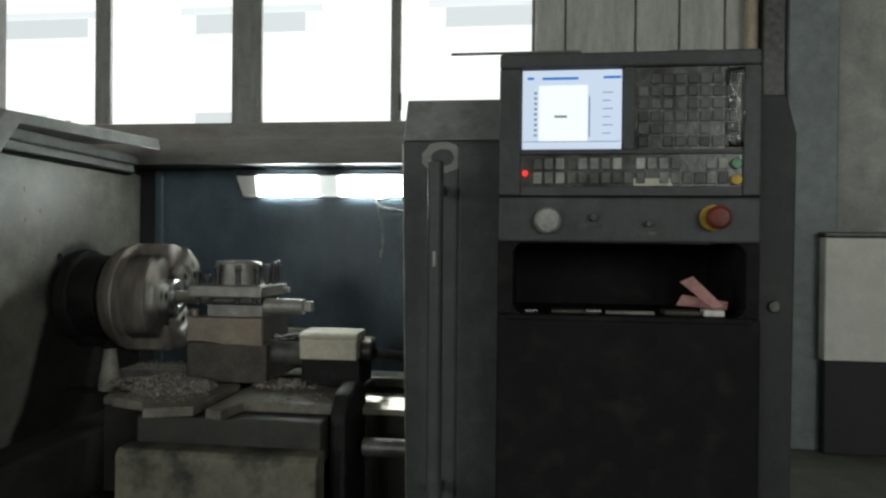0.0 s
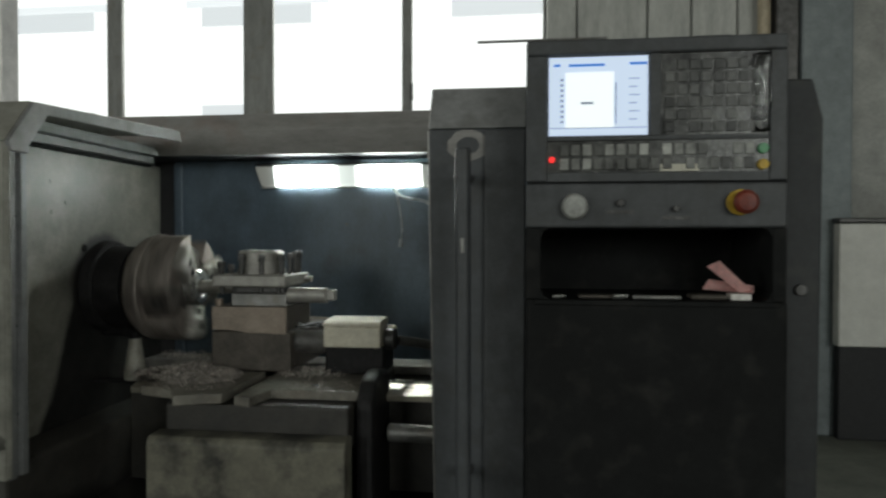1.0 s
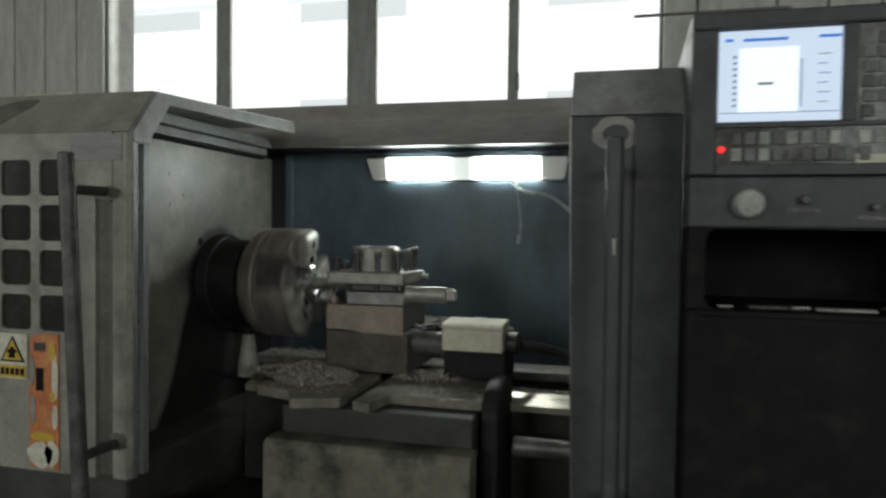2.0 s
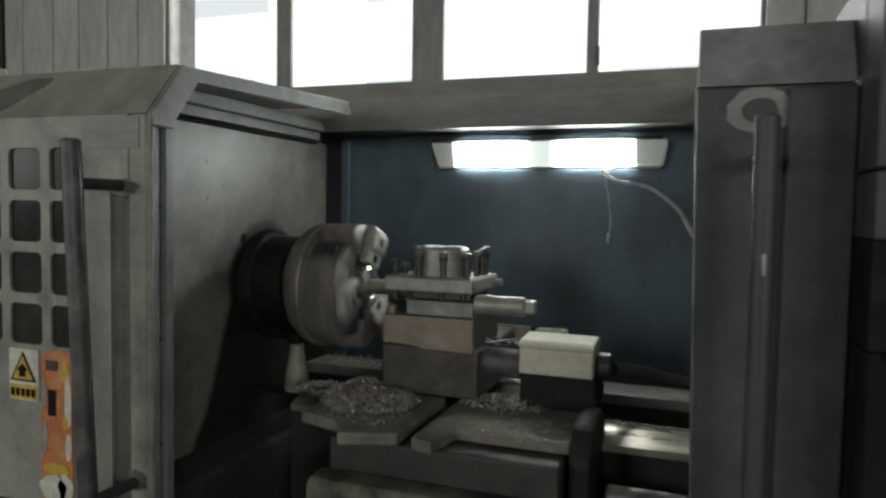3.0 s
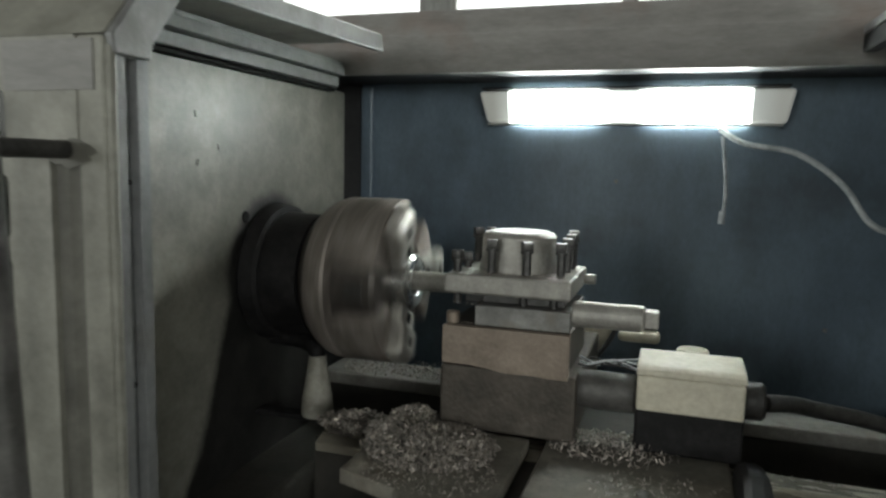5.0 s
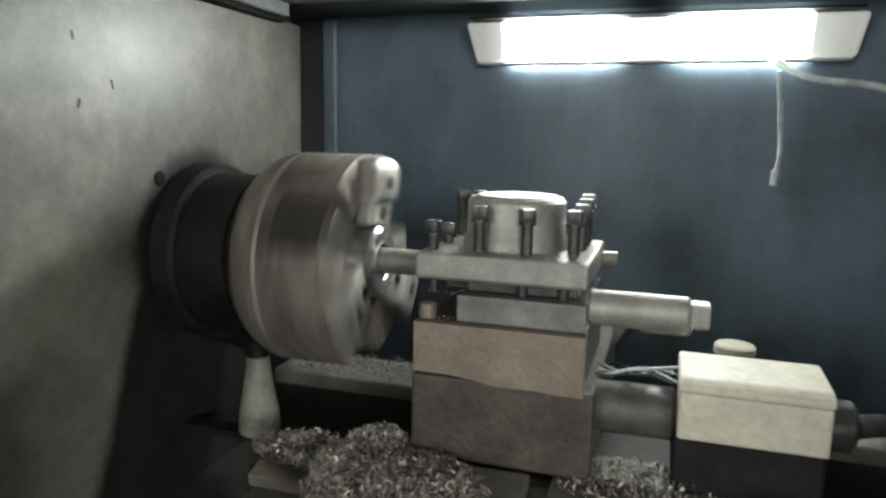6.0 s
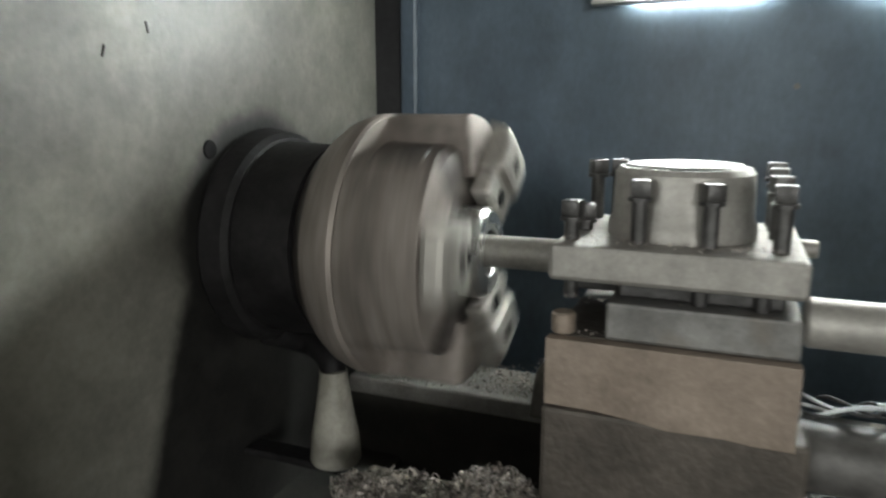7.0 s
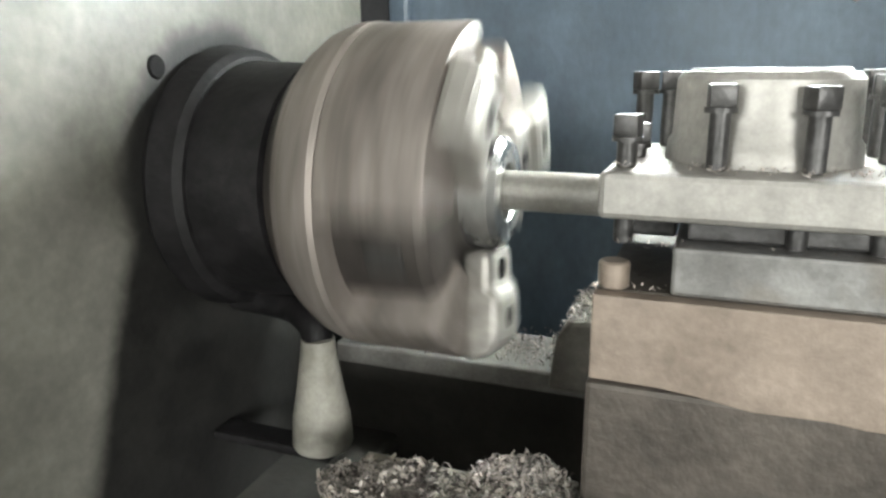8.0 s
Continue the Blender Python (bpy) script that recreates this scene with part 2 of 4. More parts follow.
M["blue_grey"] = mat("blue_grey_column", (0.26, 0.29, 0.30), (0.16, 0.182, 0.19), 0.55, scale=4, spread=0.9)
M["beige"] = mat("beige_pipe", (0.50, 0.42, 0.30), (0.38, 0.32, 0.23), 0.5)
M["ceiling"] = mat("ceiling_sheet", (0.35, 0.35, 0.34), (0.26, 0.26, 0.25), 0.8, scale=1.5)
M["lamp_body"] = mat("lamp_housing", (0.5, 0.5, 0.48), (0.35, 0.35, 0.33), 0.4)
M["screen"] = glow("screen_light", (0.70, 0.80, 1.0), 0.75)
M["screen_white"] = glow("screen_page", (0.93, 0.97, 1.0), 0.95)
M["screen_blue"] = glow("screen_bar", (0.03, 0.22, 0.75), 0.6)
M["screen_grey"] = glow("screen_text", (0.30, 0.36, 0.48), 0.4)
M["band_glow_grey"] = glow("glowing_grey", (0.95, 0.96, 0.96), 0.80)
M["band_glow_pale"] = glow("glowing_pale", (0.97, 0.98, 0.98), 0.95)
M["led_red"] = glow("red_led", (1.0, 0.03, 0.03), 1.2)


def outdoor_material():
    """Overcast daylight beyond the windows."""
    m = bpy.data.materials.new("bright_haze")
    m.use_nodes = True
    n, l = m.node_tree.nodes, m.node_tree.links
    n.remove(n["Principled BSDF"])
    em = n.new("ShaderNodeEmission")
    em.inputs["Color"].default_value, em.inputs["Strength"].default_value = (1.0, 1.0, 0.99, 1), 1.35
    l.new(em.outputs[0], n["Material Output"].inputs["Surface"])
    return m


def diffuser_material():
    """Lamp cover with two bright lengths of light behind it; the ends stay dimmer."""
    m = bpy.data.materials.new("lamp_diffuser")
    m.use_nodes = True
    n, l = m.node_tree.nodes, m.node_tree.links
    b = n["Principled BSDF"]
    b.inputs["Base Color"].default_value = (0.38, 0.38, 0.35, 1)
    b.inputs["Roughness"].default_value = 0.3
    tc, sp, cr = n.new("ShaderNodeTexCoord"), n.new("ShaderNodeSeparateXYZ"), n.new("ShaderNodeValToRGB")
    l.new(tc.outputs["Generated"], sp.inputs[0])
    l.new(sp.outputs["X"], cr.inputs[0])
    e = cr.color_ramp.elements
    e[0].position, e[0].color = 0.05, (0.0025, 0.0025, 0.0023, 1)
    e[1].position, e[1].color = 0.96, (0.003, 0.003, 0.0028, 1)
    for p, v in ((0.10, 0.005), (0.135, 0.9), (0.20, 1.0), (0.36, 1.0), (0.41, 0.3), (0.445, 0.02), (0.53, 0.016), (0.56, 0.2), (0.60, 1.0), (0.82, 1.0), (0.855, 0.7), (0.88, 0.005)):
        k = e.new(p)
        k.color = (v * 0.94, v, v * 0.96, 1)
    l.new(cr.outputs[0], b.inputs["Emission Color"])
    b.inputs["Emission Strength"].default_value = 47.0
    return m


M["outdoor"] = outdoor_material()
M["diffuser"] = diffuser_material()

# ---- mesh helpers ----
ORIGIN = {}


def thing(name, base, label, category, group="", kind=""):
    ob = new(name)
    ob.location = base
    ob.empty_display_size = 0.05
    ORIGIN[ob] = Vector(base)
    return tagged(ob, label, category, group, kind)


def part(name, bm, material, parent, label=""):
    """Link a bmesh, modelled in world places, as one mesh under a thing or a part."""
    at = ORIGIN[parent]
    bmesh.ops.translate(bm, verts=bm.verts, vec=-at)
    bmesh.ops.recalc_face_normals(bm, faces=bm.faces)
    me = bpy.data.meshes.new(name)
    bm.to_mesh(me)
    bm.free()
    if any(f.use_smooth for f in me.polygons):
        me.set_sharp_from_angle(angle=radians(32))
    me.materials.append(M[material])
    ob = new(name, me)
    ob.parent = parent
    ORIGIN[ob] = at
    if label:
        ob["label"] = label
    return ob


def solid(name, bm, material, label, category, kind="", group=""):
    """Link a bmesh as a top-level thing with its origin at the middle of its base."""
    bmesh.ops.recalc_face_normals(bm, faces=bm.faces)
    xs, ys, zs = zip(*[v.co for v in bm.verts])
    base = Vector(((min(xs) + max(xs)) / 2, (min(ys) + max(ys)) / 2, min(zs)))
    bmesh.ops.translate(bm, verts=bm.verts, vec=-base)
    me = bpy.data.meshes.new(name)
    bm.to_mesh(me)
    bm.free()
    if any(f.use_smooth for f in me.polygons):
        me.set_sharp_from_angle(angle=radians(32))
    me.materials.append(M[material])
    ob = new(name, me)
    ob.location = base
    ORIGIN[ob] = base
    return tagged(ob, label, category, group, kind)


def box(x0, x1, y0, y1, z0, z1, bevel=0.0, seg=2, bm=None, turn=None):
    b = bmesh.new()
    m = Matrix.Translation(((x0 + x1) / 2, (y0 + y1) / 2, (z0 + z1) / 2)) @ Matrix.Diagonal((x1 - x0, y1 - y0, z1 - z0, 1))
    bmesh.ops.create_cube(b, size=1, matrix=m)
    if bevel:
        bmesh.ops.bevel(b, geom=b.edges[:], offset=bevel, segments=seg, affect="EDGES", profile=0.5)
    if turn:
        bmesh.ops.transform(b, matrix=turn, verts=b.verts)
    return join(bm, b)


def join(bm, b):
    if bm is None:
        return b
    me = bpy.data.meshes.new("tmp")
    b.to_mesh(me)
    b.free()
    bm.from_mesh(me)
    bpy.data.meshes.remove(me)
    return bm


def prism(points, axis, a0, a1, bevel=0.0, bm=None):
    """A closed outline in the plane across an axis, drawn out from a0 to a1. x: (y, z); y: (x, z); z: (x, y)."""
    b = bmesh.new()

    def put(p, a):
        return {"x": (a, p[0], p[1]), "y": (p[0], a, p[1]), "z": (p[0], p[1], a)}[axis]
    va, vb = [b.verts.new(put(p, a0)) for p in points], [b.verts.new(put(p, a1)) for p in points]
    b.faces.new(va)
    b.faces.new(vb[::-1])
    for i in range(len(points)):
        j = (i + 1) % len(points)
        b.faces.new((va[i], vb[i], vb[j], va[j]))
    bmesh.ops.recalc_face_normals(b, faces=b.faces)
    if bevel:
        bmesh.ops.bevel(b, geom=b.edges[:], offset=bevel, segments=2, affect="EDGES", profile=0.5)
    return join(bm, b)


def turned(profile, centre, axis="x", seg=48, bm=None):
    """A closed ring or solid turned round an axis through centre; profile: (along, radius)."""
    b = bmesh.new()
    rings = []
    for a, r in profile:
        if r < 1e-6:
            rings.append([b.verts.new((a, 0, 0))])
        else:
            rings.append([b.verts.new((a, r * math.cos(k * math.tau / seg), r * math.sin(k * math.tau / seg))) for k in range(seg)])
    for p, q in zip(rings, rings[1:]):
        for k in range(seg):
            j = (k + 1) % seg
            vs = [p[k % len(p)], q[k % len(q)], q[j % len(q)], p[j % len(p)]]
            vs = list(dict.fromkeys(vs))
            if len(vs) > 2:
                b.faces.new(vs)
    if axis == "z":
        bmesh.ops.transform(b, matrix=Matrix.Rotation(radians(-90), 4, "Y"), verts=b.verts)
    elif axis == "y":
        bmesh.ops.transform(b, matrix=Matrix.Rotation(radians(90), 4, "Z"), verts=b.verts)
    bmesh.ops.translate(b, verts=b.verts, vec=centre)
    for f in b.faces:
        f.smooth = True
    return join(bm, b)


def rod(p, q, r, seg=16, bm=None, chamfer=0.0):
    p, q = Vector(p), Vector(q)
    length = (q - p).length
    c = chamfer or min(r * 0.15, length * 0.2)
    b = turned([(0, 0), (0, r - c), (c, r), (length - c, r), (length, r - c), (length, 0)], (0, 0, 0), "x", seg)
    rot = Vector((1, 0, 0)).rotation_difference((q - p).normalized()).to_matrix().to_4x4()
    bmesh.ops.transform(b, matrix=Matrix.Translation(p) @ rot, verts=b.verts)
    return join(bm, b)


def tube(points, r, seg=8, bm=None, sub=6):
    """A hose or wire along a smooth line through the points."""
    pts = [Vector(p) for p in points]
    line = []
    for i in range(len(pts) - 1):
        p0, p1, p2, p3 = pts[max(i - 1, 0)], pts[i], pts[i + 1], pts[min(i + 2, len(pts) - 1)]
        for k in range(sub):
            t = k / sub
            line.append(0.5 * (2 * p1 + (p2 - p0) * t + (2 * p0 - 5 * p1 + 4 * p2 - p3) * t * t + (3 * p1 - p0 - 3 * p2 + p3) * t ** 3))
    line.append(pts[-1])
    b = bmesh.new()
    prev = None
    for i, p in enumerate(line):
        d = (line[min(i + 1, len(line) - 1)] - line[max(i - 1, 0)]).normalized()
        side = d.cross(Vector((0.3, 0.8, 0.52))).normalized()
        up = side.cross(d)
        ring = [b.verts.new(p + r * (math.cos(a) * side + math.sin(a) * up)) for a in (k * math.tau / seg for k in range(seg))]
        if prev:
            for k in range(seg):
                b.faces.new((prev[k], ring[k], ring[(k + 1) % seg], prev[(k + 1) % seg])).smooth = True
        else:
            b.faces.new(ring[::-1])
        prev = ring
    b.faces.new(prev)
    return join(bm, b)


# ---- the workshop ----
def workshop():
    X0, X1, Y0, Y1, TOP = -8.0, 7.0, -6.0, 3.84, 5.2
    solid("floor", box(X0, X1, Y0, Y1 + 0.25, FLOOR - 0.2, FLOOR), "concrete", "stained grey concrete workshop floor", "floor", "structure")
    solid("ceiling", box(X0, X1, Y0, Y1 + 0.25, TOP, TOP + 0.2), "ceiling", "plain grey workshop ceiling", "ceiling", "structure")
    west = thing("wall_west", (X0 - 0.1, -1.0, FLOOR), "plain grey plaster wall with one window", "wall", kind="structure")
    part("wall_below", box(X0 - 0.2, X0, Y0, Y1 + 0.25, FLOOR, 1.5), "plaster", west)
    part("wall_above", box(X0 - 0.2, X0, Y0, Y1 + 0.25, 3.1, TOP), "plaster", west)
    for a, b in ((Y0, -4.4), (-3.15, -3.05), (-1.8, Y1 + 0.25)):
        part("wall_side", box(X0 - 0.2, X0, a, b, 1.5, 3.1), "plaster", west)
    solid("wall_east", box(X1, X1 + 0.2, Y0, Y1 + 0.25, FLOOR, TOP), "plaster", "plain grey plaster wall", "wall", "structure")
    # window wall: opening from -3.2 to 0.02
    wx0, wx1, wz0, wz1 = -3.2, 0.022, 1.932, 4.0
    wall = thing("wall_north", (-1.6, 3.96, FLOOR), "grey plaster window wall behind the lathe", "wall", kind="structure")
    part("wall_below", box(X0, X1, Y1, Y1 + 0.24, FLOOR, wz0), "plaster", wall)
    part("wall_above", box(X0, X1, Y1, Y1 + 0.24, wz1, TOP), "plaster", wall)
    part("wall_side", box(X0, wx0, Y1, Y1 + 0.24, wz0, wz1), "plaster", wall)
    part("wall_side", box(wx1, X1, Y1, Y1 + 0.24, wz0, wz1), "plaster", wall)
    part("sill", box(wx0, wx1, Y1 - 0.03, Y1 + 0.02, wz0 - 0.06, wz0 + 0.004, 0.006), "mullion", wall)
    for x0, x1 in ((-4.486, -4.335), (-4.327, -4.077), (-4.069, -3.864), (-3.856, -3.634), (-3.626, -3.402), (-3.394, -3.205)):
        part("panel", box(x0, x1, Y1 - 0.03, Y1 - 0.003, 1.2, wz1, 0.006), "panel", wall)
    for x0, x1 in ((0.028, 0.178), (0.186, 0.531), (0.54, 0.748), (0.757, 0.970), (0.979, 1.09)):
        part("panel", box(x0, x1, Y1 - 0.03, Y1 - 0.003, 1.2, wz1, 0.006), "panel", wall)
    part("dark_recess", box(-5.6, -4.49, Y1 - 0.05, Y1 - 0.004, FLOOR, wz1, 0.006), "rubber", wall, "dark steel shutter")
    win = thing("window_1", (-1.6, 3.9, wz0), "tall workshop window with weathered grey mullions", "window", kind="structure")
    for x0, x1, d in ((-3.2, -3.18, 0.02), (-2.448, -2.353, 0.02), (-1.635, -1.462, 0.02), (-0.741, -0.685, 0.02), (0.008, 0.022, 0.02)):
        part("mullion", box(x0, x1, Y1 - 0.01, Y1 + d, wz0 + 0.004, wz1, 0.006), "mullion", win)
    for x0, x1 in ((-3.18, -2.448), (-2.353, -1.635), (-1.462, -0.741), (-0.685, 0.008)):
        part("sash_rail", box(x0, x1, Y1 - 0.005, Y1 + 0.018, wz0 + 0.004, wz0 + 0.036, 0.004), "mullion", win)
    part("window_catch", box(-0.692, -0.676, Y1 - 0.035, Y1 - 0.012, 2.02, 2.11, 0.004), "black_steel", win)
    out = solid("backdrop", box(-16, 12, 12.0, 12.05, -1.0, 9.0), "outdoor", "bright white hazy daylight outside the window", "backdrop", "structure")
    # Added glowing slabs imitate the grey bands in the bright haze.
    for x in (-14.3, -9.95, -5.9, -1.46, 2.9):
        part("hazy_roof", box(x, x + 2.0, 11.9, 11.95, 4.98, 5.32), "band_glow_grey", out, "added glowing slab for a grey band outside")
        part("hazy_roof", box(x - 0.3, x + 2.3, 11.92, 11.96, 5.32, 5.46), "band_glow_pale", out, "added glowing slab for a paler band outside")
        part("hazy_wall", box(x, x + 1.2, 11.9, 11.95, 3.3, 3.60), "band_glow_grey", out)
    # unseen rear wall, its two openings added for the fill lamps
    rear = thing("wall_south", (0, -6.1, FLOOR), "unseen grey workshop wall with two openings for fill light", "wall", kind="structure")
    part("wall_below", box(X0, X1, Y0 - 0.2, Y0, FLOOR, 1.7), "plaster", rear)
    part("wall_above", box(X0, X1, Y0 - 0.2, Y0, 3.3, TOP), "plaster", rear)
    for a, b in ((X0, -4.9), (-2.3, 2.5), (5.9, X1)):
        part("wall_side", box(a, b, Y0 - 0.2, Y0, 1.7, 3.3), "plaster", rear)
    # column, pipe and neighbouring cabinet
    solid("column", box(1.244, 1.478, 3.70, 3.80, FLOOR, 5.2, 0.01), "blue_grey", "blue-grey painted steel column by the wall", "column", "structure")
    solid("dark_duct", box(1.13, 1.24, 3.72, 3.80, 1.9, 5.2, 0.01), "black_steel", "dark upright duct beside the column", "duct")
    solid("wall_pipe", rod((1.085, 3.76, 1.6), (1.085, 3.76, 5.2), 0.03), "beige", "beige upright pipe on the wall", "pipe")
    cab = thing("electrical_cabinet", (2.1, 3.6, FLOOR), "pale cabinet with a dark plinth against the wall", "cabinet")
    part("plinth", box(1.40, 2.6, 3.64, 3.695, FLOOR, 0.773, 0.008), "rubber", cab, "black plinth")
    part("body", box(1.39, 2.6, 3.62, 3.695, 0.776, 1.356, 0.008), "cabinet", cab)
    part("top_edge", box(1.385, 2.62, 3.61, 3.697, 1.359, 1.383, 0.006), "black_steel", cab, "dark top edge")


workshop()

# ---- the lathe ----
LEFT, RIGHT, BACK = -2.3, 0.43, 2.22


def lathe_base():
    base = thing("machine_bed", (-0.9, 1.8, FLOOR), "dark oily cast bed and plinth of a lathe", "lathe bed")
    part("plinth", box(LEFT, RIGHT - 0.01, 1.36, 2.5, FLOOR, 0.62, 0.015), "base_paint", base)
    part("headstock_foot", box(LEFT, -1.06, 1.36, 2.3, 0.623, 0.83, 0.01), "base_paint", base)
    part("chip_tray", prism([(1.40, 0.623), (2.45, 0.623), (2.45, 0.70), (1.45, 0.66), (1.42, 0.74), (1.40, 0.74)], "x", -1.055, RIGHT - 0.02, 0.003), "base_paint", base)
    part("front_casting", box(-1.0, RIGHT - 0.03, 1.70, 1.764, 0.70, 0.928), "base_paint", base)
    part("front_way", prism([(1.672, 0.929), (1.724, 0.9455), (1.766, 0.9455), (1.766, 0.9285), (1.70, 0.9285), (1.69, 0.915), (1.674, 0.915)], "x", -0.985, RIGHT - 0.03, 0.001), "way_steel", base, "ground steel bed way")
    part("rear_casting", box(-1.14, RIGHT - 0.03, 1.99, 2.085, 0.70, 0.914), "base_paint", base)
    part("rear_way", box(-1.14, RIGHT - 0.03, 1.985, 2.09, 0.915, 0.940, 0.003), "plate_steel", base, "ground steel bed way")
    part("bed_web", box(-1.14, RIGHT - 0.04, 1.803, 1.98, 0.70, 0.80, 0.004), "base_paint", base)
    part("lead_screw", rod((-0.34, 1.615, 0.86), (0.38, 1.615, 0.86), 0.02), "steel", base, "oily steel lead screw")


def rear_guard():
    g = thing("rear_guard", (-0.5, BACK, 0.7), "blue oil-stained sheet guard behind the spindle", "guard")
    part("back_panel", box(-1.165, RIGHT - 0.02, BACK, BACK + 0.02, 0.70, 1.53), "blue_paint", g)
    part("side_flange", box(-1.162, -1.132, BACK - 0.016, BACK - 0.003, 0.70, 1.525, 0.006), "blue_paint", g)
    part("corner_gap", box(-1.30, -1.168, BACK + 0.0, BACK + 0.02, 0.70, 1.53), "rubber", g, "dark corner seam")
    # Underside made black: the shade beneath the beam is in its colour.
    part("beam_underside", box(-2.19, RIGHT - 0.03, 2.078, 2.238, 1.531, 1.536), "rubber", g, "beam underside, painted black for shade")
    part("beam", prism([(2.06, 1.53), (2.04, 1.60), (2.06, 1.648), (2.24, 1.655), (2.24, 1.537), (2.075, 1.537), (2.075, 1.53)], "x", -2.2, RIGHT - 0.02, 0.002), "beam_paint", g, "grey painted top beam with rust stains")
    part("pale_bracket", prism([(-0.70, 0.985), (-0.612, 0.985), (-0.580, 1.040), (-0.578, 1.053), (-0.70, 1.056)], "y", 2.10, 2.106, 0.001), "cream_paint", g, "pale painted bracket plate")
    part("bracket_foot", box(-0.70, -0.61, 2.1065, BACK - 0.001, 0.99, 1.0, 0.001), "cream_paint", g)
    part("pale_bracket", box(-0.572, -0.495, 2.09, 2.125, 1.031, 1.052, 0.008), "cream_paint", g, "rounded pale cap plate")
    part("bracket_foot", box(-0.55, -0.515, 2.1255, BACK - 0.001, 1.035, 1.045, 0.001), "black_steel", g)
    part("hose", tube([(-0.576, 2.09, 1.055), (-0.585, 2.085, 1.035), (-0.605, 2.08, 1.005), (-0.63, 2.075, 0.98), (-0.65, 2.07, 0.95)], 0.005, 8), "rubber", g, "black hose")
    for x, z in ((-0.60, 1.33), (-0.2, 1.06)):
        part("screw", rod((x, BACK - 0.003, z), (x, BACK + 0.004, z), 0.004, 10), "steel", g)


def machine_lamp():
    lamp = thing("work_lamp", (-0.583, BACK, 1.44), "long lit machine lamp under the rear beam", "lamp")
    x0, x1 = -0.880, -0.286
    b = bmesh.new()
    # trapezoid cover: longer along its upper edge, slanted ends
    lo, hi = [(x0 + 0.014, 1.446), (x1 - 0.010, 1.446)], [(x0, 1.507), (x1, 1.507)]
    vs = [b.verts.new((x, y, z)) for (x, z), y in ((lo[0], 2.192), (lo[1], 2.192), (hi[1], 2.172), (hi[0], 2.172),
                                                  (lo[0], 2.212), (lo[1], 2.212), (hi[1], 2.212), (hi[0], 2.212))]
    for q in ((0, 1, 2, 3), (4, 5, 6, 7), (0, 1, 5, 4), (1, 2, 6, 5), (2, 3, 7, 6), (3, 0, 4, 7)):
        b.faces.new([vs[i] for i in q])
    bmesh.ops.recalc_face_normals(b, faces=b.faces)
    bmesh.ops.bevel(b, geom=b.edges[:], offset=0.006, segments=3, affect="EDGES", profile=0.5)
    part("diffuser", b, "diffuser", lamp, "glowing white plastic cover")
    part("backplate", box(x0 + 0.016, x1 - 0.014, 2.213, BACK - 0.001, 1.450, 1.505, 0.002), "lamp_body", lamp)
    # Two added strips keep the lamp's light off the beam and panel.
    part("top_shroud", box(x0 + 0.012, x1 - 0.012, 2.150, 2.2125, 1.5085, 1.512, 0.001), "ink", lamp, "added black strip blocking light above the lamp")
    part("bottom_shroud", box(x0 + 0.016, x1 - 0.016, 2.184, 2.2125, 1.4405, 1.4445, 0.001), "lamp_body", lamp, "added strip blocking light below the lamp")
    part("cable", tube([(-0.417, 2.05, 1.425), (-0.38, 2.0, 1.400), (-0.31, 1.96, 1.385), (-0.25, 1.93, 1.34), (-0.215, 1.90, 1.285), (-0.17, 1.90, 1.272), (-0.1, 1.92, 1.28)], 0.0045), "cable", lamp, "sagging pale cable")
    part("cable", tube([(-0.417, 2.05, 1.425), (-0.412, 2.13, 1.435), (-0.408, 2.19, 1.445)], 0.005), "cable", lamp)
    part("loose_end", tube([(-0.412, 2.065, 1.415), (-0.404, 2.08, 1.36), (-0.400, 2.085, 1.31), (-0.404, 2.084, 1.262)], 0.0035), "cable", lamp, "loose hanging cable end")
    part("connector", rod((-0.403, 2.085, 1.285), (-0.404, 2.084, 1.262), 0.006, 10), "cable", lamp)


